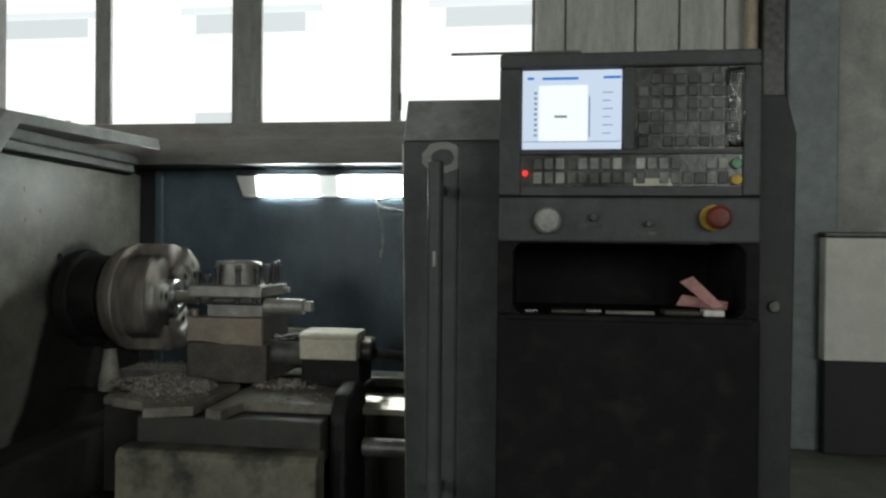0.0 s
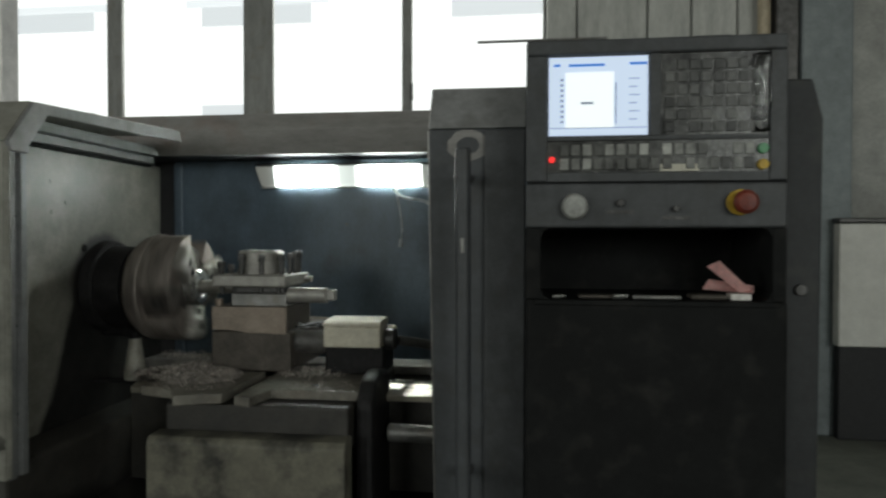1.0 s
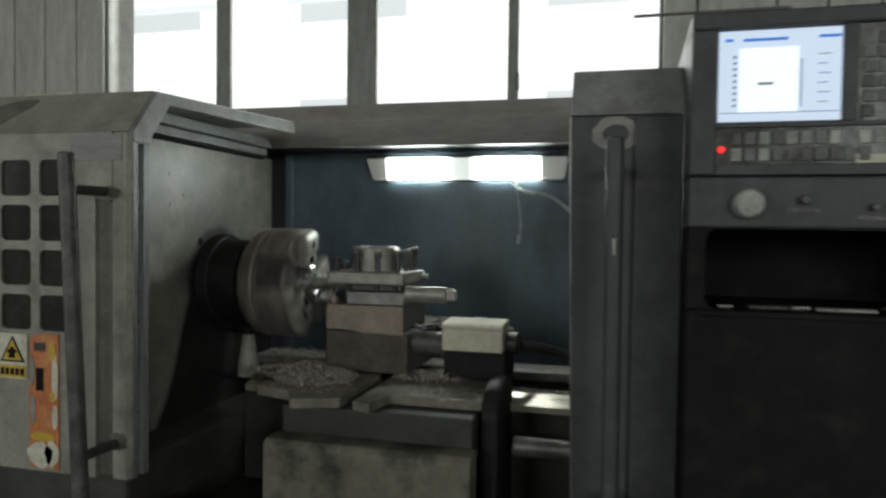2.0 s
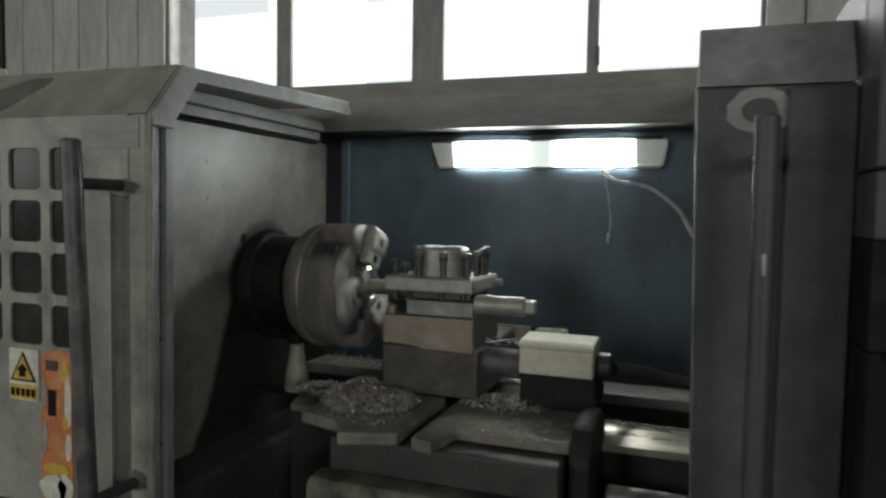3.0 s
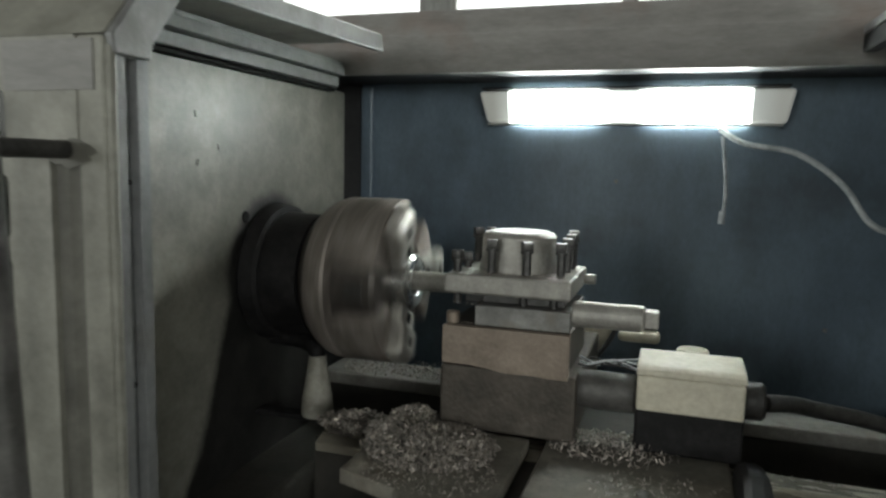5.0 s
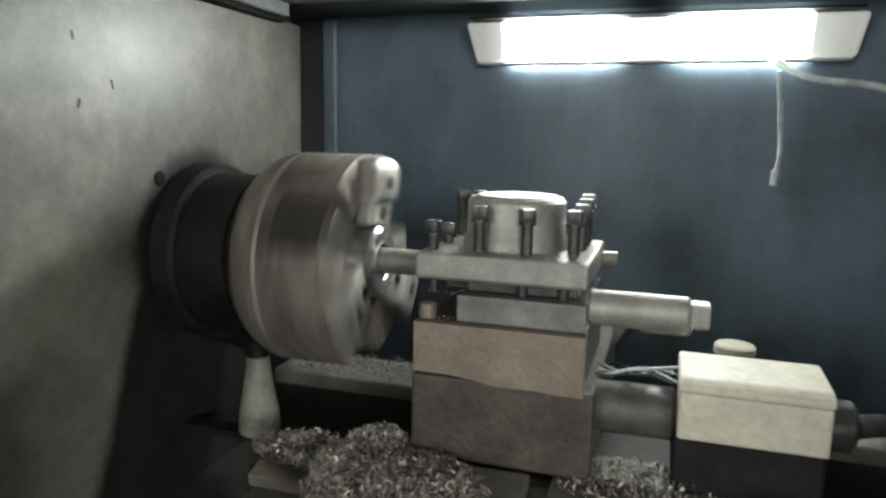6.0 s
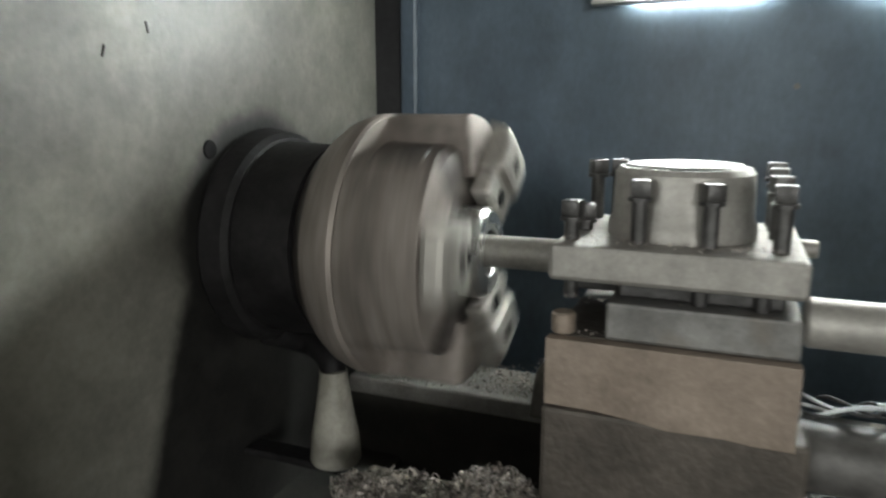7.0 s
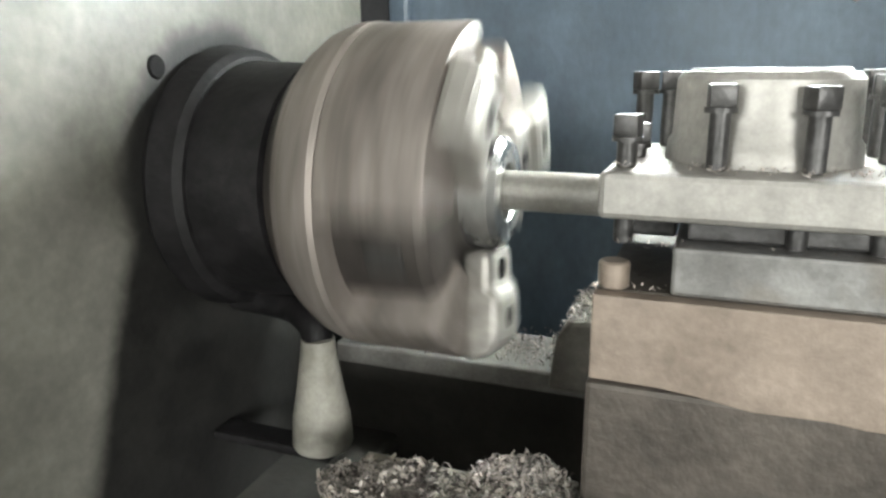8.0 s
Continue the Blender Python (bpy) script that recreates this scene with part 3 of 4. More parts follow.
def headstock():
    h = thing("headstock", (-1.6, 1.8, 0.83), "pale grey oil-stained headstock wall with the spindle nose", "headstock")
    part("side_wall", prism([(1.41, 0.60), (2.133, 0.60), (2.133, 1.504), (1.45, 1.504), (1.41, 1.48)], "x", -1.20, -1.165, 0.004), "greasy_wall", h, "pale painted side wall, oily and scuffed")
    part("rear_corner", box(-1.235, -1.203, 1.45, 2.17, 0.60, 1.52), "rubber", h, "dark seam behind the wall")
    part("roof_plate", box(-2.2, -1.125, 1.43, 2.04, 1.545, 1.552, 0.0), "cover_paint", h)
    part("head_strip", box(-1.135, -1.122, 1.42, 2.045, 1.527, 1.5445, 0.002), "cover_paint", h, "grey sheet strip")
    part("head_strip", box(-1.150, -1.138, 1.41, 2.05, 1.505, 1.526, 0.002), "cover_paint", h, "grey sheet strip")
    part("rail_strip", box(-1.164, -1.146, 1.41, 2.05, 1.4965, 1.5035, 0.002), "ink", h, "dark rail strip")
    c = (0, AXIS_Y, AXIS_Z)
    part("spindle_flange", turned([(-1.165, 0), (-1.165, 0.118), (-1.158, 0.122), (-1.135, 0.118), (-1.130, 0.112), (-1.128, 0.0)], c), "grease", h, "dark oily spindle flange")
    part("spindle_nose", turned([(-1.13, 0), (-1.13, 0.108), (-1.10, 0.107), (-1.064, 0.105), (-1.061, 0)], c), "grease", h, "dark spindle nose")
    part("wall_hole", rod((-1.170, 1.762, 1.261), (-1.163, 1.762, 1.261), 0.010, 20), "ink", h, "dark round hole")
    for y, z, a in ((1.690, 1.374, 12), (1.639, 1.350, -20), (1.636, 1.422, 8)):
        m = Matrix.Translation((-1.1645, y, z)) @ Matrix.Rotation(radians(a), 4, "X") @ Matrix.Translation((1.1645, -y, -z))
        part("scratch", box(-1.1655, -1.1640, y - 0.0012, y + 0.0014, z - 0.005, z + 0.005, 0.0004, 1, turn=m), "base_paint", h)
    part("drain_spout", turned([(0, 0), (0, 0.026), (0.004, 0.028), (0.03, 0.0265), (0.06, 0.021), (0.09, 0.0165), (0.105, 0.015), (0.106, 0)], (-1.050, 1.80, 0.921), "z", 32), "spout", h, "pale tapered drain spout under the chuck")
    part("spout_elbow", tube([(-1.050, 1.80, 1.022), (-1.056, 1.805, 1.034), (-1.072, 1.815, 1.040), (-1.10, 1.83, 1.041), (-1.164, 1.84, 1.041)], 0.014, 16), "grease", h, "black elbow behind the spout")
    # Added support for the spout, black in place of the shade there.
    part("spout_shelf", box(-1.164, -1.036, 1.785, 1.815, 0.911, 0.9205, 0.003), "grease", h, "added shelf under the spout, black for shade")
    return h


def chuck():
    ck = thing("lathe_chuck", (-0.96, AXIS_Y, AXIS_Z), "spinning three-jaw steel chuck gripping a bored ring", "chuck")
    c = (0, AXIS_Y, AXIS_Z)
    part("chuck_body", turned([(-1.0385, 0.03), (-1.0385, 0.1245), (-1.025, 0.1335), (-1.010, 0.1385), (-1.000, 0.139), (-0.996, 0.1365), (-0.996, 0.03), (-1.0385, 0.03)], c, seg=96), "chuck_steel", ck)
    part("chuck_back", turned([(-1.060, 0.03), (-1.060, 0.101), (-1.054, 0.111), (-1.0388, 0.1238), (-1.0388, 0.03), (-1.060, 0.03)], c, seg=96), "shaded_steel", ck, "back of the chuck, darkened for shade")
    part("chuck_front", turned([(-0.9958, 0.03), (-0.9958, 0.112), (-0.930, 0.110), (-0.922, 0.104), (-0.918, 0.092), (-0.918, 0.03), (-0.9958, 0.03)], c, seg=72), "shaded_steel", ck, "recessed chuck front, darkened for shade between the jaws")

    def sector(x0, x1, r0, r1, half, steps=14):
        """A rounded block between two radii, half degrees to each side of the top."""
        b = bmesh.new()
        arc = [radians(-half + 2 * half * k / steps) for k in range(steps + 1)]
        outline = [(r1 * math.sin(a), r1 * math.cos(a)) for a in arc] + [(r0 * math.sin(a), r0 * math.cos(a)) for a in reversed(arc)]
        prism([(AXIS_Y + u, AXIS_Z + v) for u, v in outline], "x", x0, x1, 0.004, bm=b)
        for f in b.faces:
            f.smooth = True
        return b

    for k in range(3):
        turn = Matrix.Translation((0, AXIS_Y, AXIS_Z)) @ Matrix.Rotation(radians(120 * k + 20), 4, "X") @ Matrix.Translation((0, -AXIS_Y, -AXIS_Z))
        base = sector(-0.9955, -0.910, 0.075, 0.139, 41)
        bmesh.ops.transform(base, matrix=turn, verts=base.verts)
        part("chuck_shoulder", base, "chuck_steel", ck)
        j = prism([(-0.917, 0.050), (-0.893, 0.048), (-0.891, 0.078), (-0.884, 0.082), (-0.881, 0.120), (-0.888, 0.133), (-0.909, 0.1395)], "y", -0.034, 0.034, 0.006)
        bmesh.ops.translate(j, verts=j.verts, vec=(0, AXIS_Y, AXIS_Z))
        bmesh.ops.transform(j, matrix=turn, verts=j.verts)
        jaw = part("jaw", j, "jaw_steel", ck, "stepped steel jaw")
        for d in (0.064, 0.104):
            at = -0.892 if d < 0.08 else -0.883
            sc = rod((at - 0.006, AXIS_Y, AXIS_Z + d), (at + 0.0015, AXIS_Y, AXIS_Z + d), 0.010, 14)
            bmesh.ops.transform(sc, matrix=turn, verts=sc.verts)
            # Ink disc on the jaw paints the shade of a screw hole.
            part("screw", sc, "ink", jaw, "black disc for the shade in a screw hole")
        sc = box(-0.972, -0.940, AXIS_Y - 0.011, AXIS_Y + 0.011, AXIS_Z + 0.108, AXIS_Z + 0.1135, 0.002,
                 turn=turn @ Matrix.Translation((0, AXIS_Y, AXIS_Z)) @ Matrix.Rotation(radians(60), 4, "X") @ Matrix.Translation((0, -AXIS_Y, -AXIS_Z)))
        part("key_socket", sc, "black_steel", ck)
    part("workpiece", turned([(-0.945, 0.023), (-0.892, 0.023), (-0.890, 0.025), (-0.890, 0.042), (-0.895, 0.047), (-0.945, 0.048), (-0.945, 0.023)], c, seg=48), "work_steel", ck, "bright bored steel ring")
    return ck


def sliding_door():
    d = thing("sliding_door", (-1.6, 1.34, 0.83), "open grey sliding guard door with a grid of small windows", "door")
    x1 = -1.0
    # window grid
    cols = [-1.557, -1.467, -1.377, -1.287, -1.197]
    grid_end = -1.124
    rows = [1.421, 1.336, 1.251, 1.166]
    w, hgt = 0.071, 0.068
    top, bot = rows[0], rows[-1] - hgt
    part("front_panel", box(grid_end, -1.0705, 1.29, 1.308, 0.83, 1.47, 0.0), "door_paint", d)
    part("front_panel", box(-1.034, x1, 1.29, 1.308, 0.83, 1.47, 0.004), "door_paint", d)
    part("front_groove", prism([(-1.0703, 1.2975), (-1.062, 1.304), (-1.043, 1.304), (-1.0342, 1.2975), (-1.0342, 1.3078), (-1.0703, 1.3078)], "z", 0.832, 1.36), "door_grime", d, "grimy pressed groove")
    part("front_panel", box(-1.0703, -1.0342, 1.29, 1.308, 1.361, 1.47), "door_paint", d)
    part("front_panel", box(LEFT, cols[0], 1.29, 1.308, 0.83, 1.47, 0.0), "door_paint", d)
    part("front_panel", box(cols[0], grid_end, 1.29, 1.308, top, 1.47, 0.0), "door_paint", d)
    part("front_panel", box(cols[0], grid_end, 1.29, 1.308, 0.83, bot, 0.0), "door_paint", d)
    for i, c in enumerate(cols):
        nxt = cols[i + 1] if i < 4 else grid_end
        part("grid_bar", box(c + w, nxt, 1.2905, 1.3075, bot, top), "door_paint", d)
        for r in rows:
            b = bmesh.new()
            # rounded window corners
            for sx, sz, cx, cz in ((1, 1, c, r - hgt), (-1, 1, c + w, r - hgt), (1, -1, c, r), (-1, -1, c + w, r)):
                prism([(cx, cz), (cx + sx * 0.010, cz), (cx + sx * 0.003, cz + sz * 0.003), (cx, cz + sz * 0.010)], "y", 1.291, 1.307, bm=b)
            part("window_corner", b, "door_paint", d)
            part("pane", box(c - 0.002, c + w + 0.002, 1.2955, 1.299, r - hgt - 0.002, r + 0.002), "pane", d, "smoked window pane")
    for r in rows[:-1]:
        part("grid_bar", box(cols[0], grid_end, 1.2902, 1.3078, r - 0.085, r - hgt), "door_paint", d)
    # chamfered head, roof and right-hand return
    part("chamfer", prism([(1.29, 1.4705), (1.308, 1.4705), (1.376, 1.545), (1.362, 1.557)], "x", LEFT, x1, 0.0), "door_paint", d)
    part("roof", prism([(1.3625, 1.557), (1.3625, 1.545), (1.93, 1.570), (1.93, 1.583)], "x", LEFT, x1 - 0.002, 0.002), "door_paint", d)
    # Darker paint here carries the shade on the door's folded end.
    part("edge_return", prism([(x1 + 0.003, 1.293), (x1 + 0.003, 1.314), (-1.007, 1.317), (-1.007, 1.329), (-0.999, 1.332), (-0.999, 1.347), (-1.030, 1.352), (-1.034, 1.345), (-1.020, 1.331), (-1.020, 1.309), (-1.0, 1.309)], "z", 0.83, 1.452, 0.0), "cover_paint", d, "folded edge channel, darker grey for its shaded side")
    part("edge_flange", prism([(1.292, 1.470), (1.362, 1.5555), (1.925, 1.5815), (1.935, 1.552), (1.400, 1.534), (1.347, 1.467), (1.344, 1.452), (1.296, 1.452)], "x", -1.001, -0.991, 0.002), "lit_sheet", d, "folded upper edge")
    part("edge_bead", rod((x1 + 0.001, 1.297, 0.835), (x1 + 0.001, 1.297, 1.46), 0.005, 8), "door_paint", d)
    for x, y, z in ((-1.1, 1.42, 1.561), (-1.02, 1.88, 1.5815), (-1.03, 1.6, 1.569)):
        part("rivet", rod((x, y, z - 0.004), (x, y, z + 0.006), 0.006, 10), "black_steel", d)
    for z in (1.33, 1.12, 0.95):
        part("edge_screw", rod((-1.010, 1.323, z), (-1.0035, 1.323, z), 0.003, 10), "ink", d)
    hd = part("handle", rod((-1.026, 1.205, 0.815), (-1.056, 1.205, 1.424), 0.0140, 20, chamfer=0.003), "handle_steel", d, "worn dark steel pipe handle")
    for z, x in ((1.361, -1.053), (0.897, -1.030)):
        part("bracket", rod((x, 1.21, z), (x + 0.004, 1.294, z), 0.009, 12), "black_steel", hd)
    part("corner_plate", box(-1.124, -1.012, 1.2884, 1.2897, 1.418, 1.466, 0.0), "beam_paint", d, "grey patched corner plate")
    rnd = random.Random(23)
    for cx, cz, rx, rz in ((-1.044, 1.358, 0.030, 0.016), (-1.020, 0.902, 0.022, 0.018)):
        pts = [(cx + rx * math.cos(k * math.tau / 22) * rnd.uniform(0.75, 1.1), cz + rz * math.sin(k * math.tau / 22) * rnd.uniform(0.75, 1.1)) for k in range(22)]
        part("grease_smear", prism(pts, "y", 1.2892, 1.2899), "door_grime", d, "dark hand-grease smear")
    # Thin dark diagonal patch laid on the sloping head.
    lean = Matrix.Translation((0, 1.29, 1.4705)) @ Matrix.Rotation(math.atan2(0.0865, 0.072), 4, "X") @ Matrix.Translation((0, -1.29, -1.4705))
    pts = [(-1.52, 0.012), (-1.43, 0.006), (-1.36, 0.009), (-1.315, 0.018), (-1.295, 0.034), (-1.282, 0.055), (-1.262, 0.074), (-1.252, 0.092), (-1.262, 0.100), (-1.30, 0.098), (-1.33, 0.088), (-1.372, 0.066), (-1.42, 0.056), (-1.47, 0.048), (-1.53, 0.046)]
    st = prism([(x + rnd.uniform(-.004, .004), 1.29 + v + rnd.uniform(-.003, .003)) for x, v in pts], "z", 1.4707, 1.4713)
    bmesh.ops.transform(st, matrix=lean, verts=st.verts)
    part("oil_stain", st, "door_grime", d, "dark diagonal patch on the sloping head")
    # warning label and orange label
    s = part("warning_label", box(-1.287, -1.222, 1.2865, 1.2895, 1.004, 1.090, 0.0), "label_white", d, "white warning label with a yellow triangle")
    part("yellow_strip", box(-1.285, -1.224, 1.2855, 1.2863, 1.006, 1.030), "yellow", s)
    part("triangle_border", prism([(-1.284, 1.036), (-1.226, 1.036), (-1.255, 1.086)], "y", 1.2855, 1.2863), "ink", s)
    part("triangle", prism([(-1.278, 1.0395), (-1.232, 1.0395), (-1.255, 1.079)], "y", 1.2847, 1.2853), "yellow", s)
    part("symbol", prism([(-1.263, 1.044), (-1.247, 1.044), (-1.249, 1.052), (-1.243, 1.056), (-1.255, 1.066), (-1.267, 1.056), (-1.261, 1.052)], "y", 1.2838, 1.2845), "ink", s)
    for k in range(5):
        part("text_bar", box(-1.282 + k * 0.0115, -1.274 + k * 0.0115, 1.2846, 1.2853, 1.011, 1.024), "ink", s)
    o = part("paper_label", prism([(-1.216, 0.838), (-1.150, 0.836), (-1.151, 1.092), (-1.19, 1.094), (-1.214, 1.085), (-1.218, 0.97)], "y", 1.2872, 1.2895), "orange", d, "torn orange paper label with worn print")
    rnd = random.Random(11)
    for cx, cz, rx, rz, m in ((-1.192, 0.862, 0.030, 0.026, "label_white"), (-1.165, 0.866, 0.016, 0.028, "label_white"), (-1.158, 1.010, 0.008, 0.045, "label_white"), (-1.158, 0.935, 0.007, 0.025, "label_white"),
                              (-1.186, 0.897, 0.030, 0.009, "yellow"), (-1.164, 1.060, 0.008, 0.018, "yellow"), (-1.163, 0.975, 0.006, 0.012, "yellow"), (-1.210, 1.02, 0.006, 0.03, "door_paint"), (-1.208, 0.945, 0.006, 0.03, "door_paint")):
        pts = [(cx + rx * math.cos(k * math.tau / 18) * rnd.uniform(0.8, 1.08), cz + rz * math.sin(k * math.tau / 18) * rnd.uniform(0.8, 1.08)) for k in range(18)]
        part("print_patch", prism(pts, "y", 1.2862 - 0.0002 * (m == "yellow"), 1.2871), m, o)
    part("print_bar", box(-1.200, -1.184, 1.2850, 1.2859, 0.985, 1.028), "ink", o)
    part("print_bar", box(-1.204, -1.180, 1.2850, 1.2859, 1.060, 1.076), "base_paint", o)
    for k in range(9):
        x, z = rnd.uniform(-1.208, -1.16), rnd.uniform(0.842, 0.885)
        part("speck", box(x, x + 0.004, 1.2863, 1.2871, z, z + 0.002), "base_paint", o)


def right_cover():
    r = thing("fixed_guard", (0.1, 1.6, FLOOR), "dark grey fixed sheet guard beside the control console", "guard")
    x0, x1 = -0.218, RIGHT - 0.02
    part("front_panel", prism([(x0, 1.493), (-0.037, 1.493), (-0.037, 0.50), (-0.199, 0.50)], "y", 1.405, 1.42, 0.003), "guard_paint", r)
    part("raised_panel", box(-0.112, -0.037, 1.392, 1.404, 0.50, 1.488, 0.003), "lit_head_paint", r)
    part("chamfer", prism([(1.405, 1.4945), (1.42, 1.4945), (1.462, 1.565), (1.45, 1.578)], "x", x0, -0.037, 0.002), "lit_sheet", r)
    part("roof", prism([(1.4505, 1.578), (1.4505, 1.566), (2.038, 1.575), (2.038, 1.588)], "x", x0, x1, 0.002), "lit_sheet", r)
    part("edge_return", prism([(x0 + 0.004, 1.49), (x0 + 0.024, 1.49), (-0.175, 0.50), (-0.195, 0.50)], "y", 1.4205, 1.45, 0.003), "guard_paint", r)
    part("bare_edge", rod((x0 - 0.0005, 1.4055, 1.49), (-0.1995, 1.4055, 0.51), 0.0018, 8), "steel", r, "paint worn to bright steel along the edge")
    # Black fold and added black sheet stand in for shade inside the roof.
    part("edge_return", prism([(1.424, 1.494), (1.464, 1.562), (2.03, 1.572), (2.03, 1.545), (1.49, 1.535), (1.455, 1.48)], "x", x0, x0 + 0.02, 0.002), "ink", r, "inner fold, painted black for shade")
    part("roof_liner", prism([(1.47, 1.5645), (2.03, 1.5735), (2.03, 1.569), (1.47, 1.56)], "x", x0 + 0.021, x1), "ink", r, "added black sheet for the shade under the roof")
    hd = part("handle", rod((-0.140, 1.300, 0.80), (-0.142, 1.300, 1.444), 0.0135, 20, chamfer=0.003), "guard_paint", r, "worn dark steel pipe handle")
    for z in (1.40, 0.86):
        part("bracket", rod((-0.142, 1.305, z), (-0.142, 1.402, z), 0.010, 12), "black_steel", hd)
    b = turned([(0, 0.026), (0, 0.045), (0.0012, 0.046), (0.0012, 0.025), (0, 0.026)], (0, 0, 0), "y", 40)
    for v in b.verts:
        v.co *= 1 + 0.10 * noise.noise(Vector((v.co.x * 60, 0, v.co.z * 60)))
    bmesh.ops.transform(b, matrix=Matrix.Translation((-0.143, 1.4045, 1.462)) @ Matrix.Diagonal((0.86, -1, 0.62, 1)), verts=b.verts)
    part("worn_patch", b, "beam_paint", r, "ring of rubbed pale paint")
    part("rub_mark", rod((-0.1415, 1.2865, 1.29), (-0.1413, 1.2865, 1.265), 0.0035, 10), "steel", hd, "small bright mark on the handle")


def carriage():
    c = thing("carriage", (-0.63, 1.6, 0.7), "dirty lathe carriage with chip-covered slide covers", "carriage")
    part("slide_cover", prism([(-0.805, 1.714), (-0.805, 1.752), (-0.872, 1.752), (-0.872, 1.528), (-0.785, 1.50), (-0.752, 1.442), (-0.662, 1.478), (-0.662, 1.714)], "z", 0.945, 0.966, 0.003), "dirty_cover", c, "dirty steel slide cover")
    part("slide_cover", prism([(-0.640, 1.485), (-0.60, 1.47), (-0.585, 1.555), (-0.392, 1.555), (-0.392, 1.80), (-0.640, 1.80)], "z", 0.940, 0.961, 0.003), "dirty_cover", c, "dirty steel slide cover")
    part("saddle", box(-0.80, -0.40, 1.50, 2.06, 0.845, 0.938, 0.006), "base_paint", c)
    part("apron", box(-0.83, -0.43, 1.565, 1.68, 0.64, 0.84, 0.008), "base_paint", c)
    part("apron_guard", prism([(1.497, 0.884), (1.45, 0.882), (1.44, 0.87), (1.44, 0.66), (1.497, 0.66)], "x", -0.81, -0.39, 0.004), "apron_paint", c, "stained pale apron guard")
    part("wiper", prism([(1.53, 0.62), (1.53, 0.94), (1.56, 0.985), (1.62, 1.0), (1.70, 0.985), (1.72, 0.90), (1.72, 0.62)], "x", -0.392, -0.355, 0.012), "grease", c, "black rubber way wiper")
    part("cover_bolt", rod((-0.50, 1.60, 0.960), (-0.50, 1.60, 0.965), 0.008, 12), "steel", c)
    part("rear_cover", prism([(-0.872, 0.941), (-0.864, 1.000), (-0.852, 1.018), (-0.801, 1.023), (-0.801, 0.941)], "y", 1.94, 2.055, 0.006), "dirty_cover", c, "rounded rear slide cover")
    part("cross_slide", box(-0.80, -0.60, 1.715, 2.02, 0.967, 1.062, 0.004), "grey_iron", c, "dark cast cross slide")


def tool_turret():
    t = thing("tool_turret", (-0.705, 1.80, 1.062), "square four-way tool turret in worn steel", "tool turret")
    # lower housing, its lit front plate has a wavy lower edge
    edge = [(-0.797, 1.066), (-0.755, 1.0655), (-0.73, 1.063), (-0.70, 1.0585), (-0.66, 1.0595), (-0.64, 1.0575), (-0.611, 1.0575)]
    part("housing", prism(edge + [(-0.611, 1.122), (-0.797, 1.122)], "y", 1.712, 1.725, 0.0008), "block_iron", t, "bare scraped iron front")
    part("housing_core", box(-0.7955, -0.612, 1.7255, 1.90, 1.064, 1.1225, 0.002), "grey_iron", t)
    part("tool_seat", box(-0.752, -0.6125, 1.722, 1.875, 1.123, 1.1535, 0.0025), "steel", t)
    part("turret_neck", box(-0.745, -0.625, 1.742, 1.865, 1.154, 1.1698, 0.002), "black_steel", t)
    part("top_plate", box(-0.797, -0.612, 1.712, 1.890, 1.1700, 1.1985, 0.004), "plate_steel", t, "ground steel clamp plate")
    cap = part("cap", turned([(0, 0), (0, 0.060), (0.012, 0.059), (0.016, 0.0565), (0.052, 0.0555), (0.0565, 0.052), (0.057, 0)], (-0.705, 1.80, 1.1988), "z", 40), "plate_steel", t, "round steel cap")
    part("cap_ridge", turned([(0, 0.030), (0.0012, 0.032), (0.0016, 0.046), (0, 0.048), (0, 0.030)], (-0.705, 1.80, 1.2559), "z", 32), "steel", cap)
    bolts = ((-0.784, 1.738, 1.231), (-0.732, 1.738, 1.249), (-0.680, 1.738, 1.248), (-0.631, 1.738, 1.249), (-0.783, 1.79, 1.222),
             (-0.786, 1.860, 1.255), (-0.768, 1.872, 1.255), (-0.631, 1.800, 1.250), (-0.631, 1.84, 1.253), (-0.632, 1.868, 1.256))
    for i, (x, y, z) in enumerate(bolts):
        b = rod((x, y, 1.1986), (x, y, z - 0.014), 0.0062, 14)
        turned([(0, 0), (0, 0.0095), (0.003, 0.0095), (0.003, 0)], (x, y, z - 0.0165), "z", 16, bm=b)
        box(x - 0.0075, x + 0.0075, y - 0.0075, y + 0.0075, z - 0.0135, z, 0.0012, bm=b, turn=Matrix.Translation((x, y, 0)) @ Matrix.Rotation(radians(17 * i % 45 - 8), 4, "Z") @ Matrix.Translation((-x, -y, 0)))
        part("clamp_bolt", b, "black_steel", t, "dark square-headed clamp bolt")
    for x in (-0.784, -0.684, -0.64):
        part("clamp_bolt_tip", rod((x, 1.742, 1.150), (x, 1.742, 1.1698), 0.0062, 12), "black_steel", t)
    part("stop_screw", rod((-0.787, 1.732, 1.1225), (-0.787, 1.732, 1.140), 0.010, 14), "block_iron", t, "rusty stop screw")
    bar = part("boring_bar", rod((-0.935, 1.850, 1.160), (-0.7975, 1.850, 1.160), 0.0165, 32), "plate_steel", t, "round boring bar reaching into the bore")
    part("cutting_tip", prism([(-0.935, 1.836), (-0.925, 1.836), (-0.922, 1.829), (-0.932, 1.827)], "z", 1.158, 1.162), "steel", bar)
    part("bar_clamp", box(-0.797, -0.755, 1.825, 1.872, 1.136, 1.1698, 0.002), "black_steel", t)
    sh = part("shank", rod((-0.612, 1.736, 1.1505), (-0.513, 1.736, 1.1505), 0.0185, 28), "plate_steel", t, "round steel tool shank")
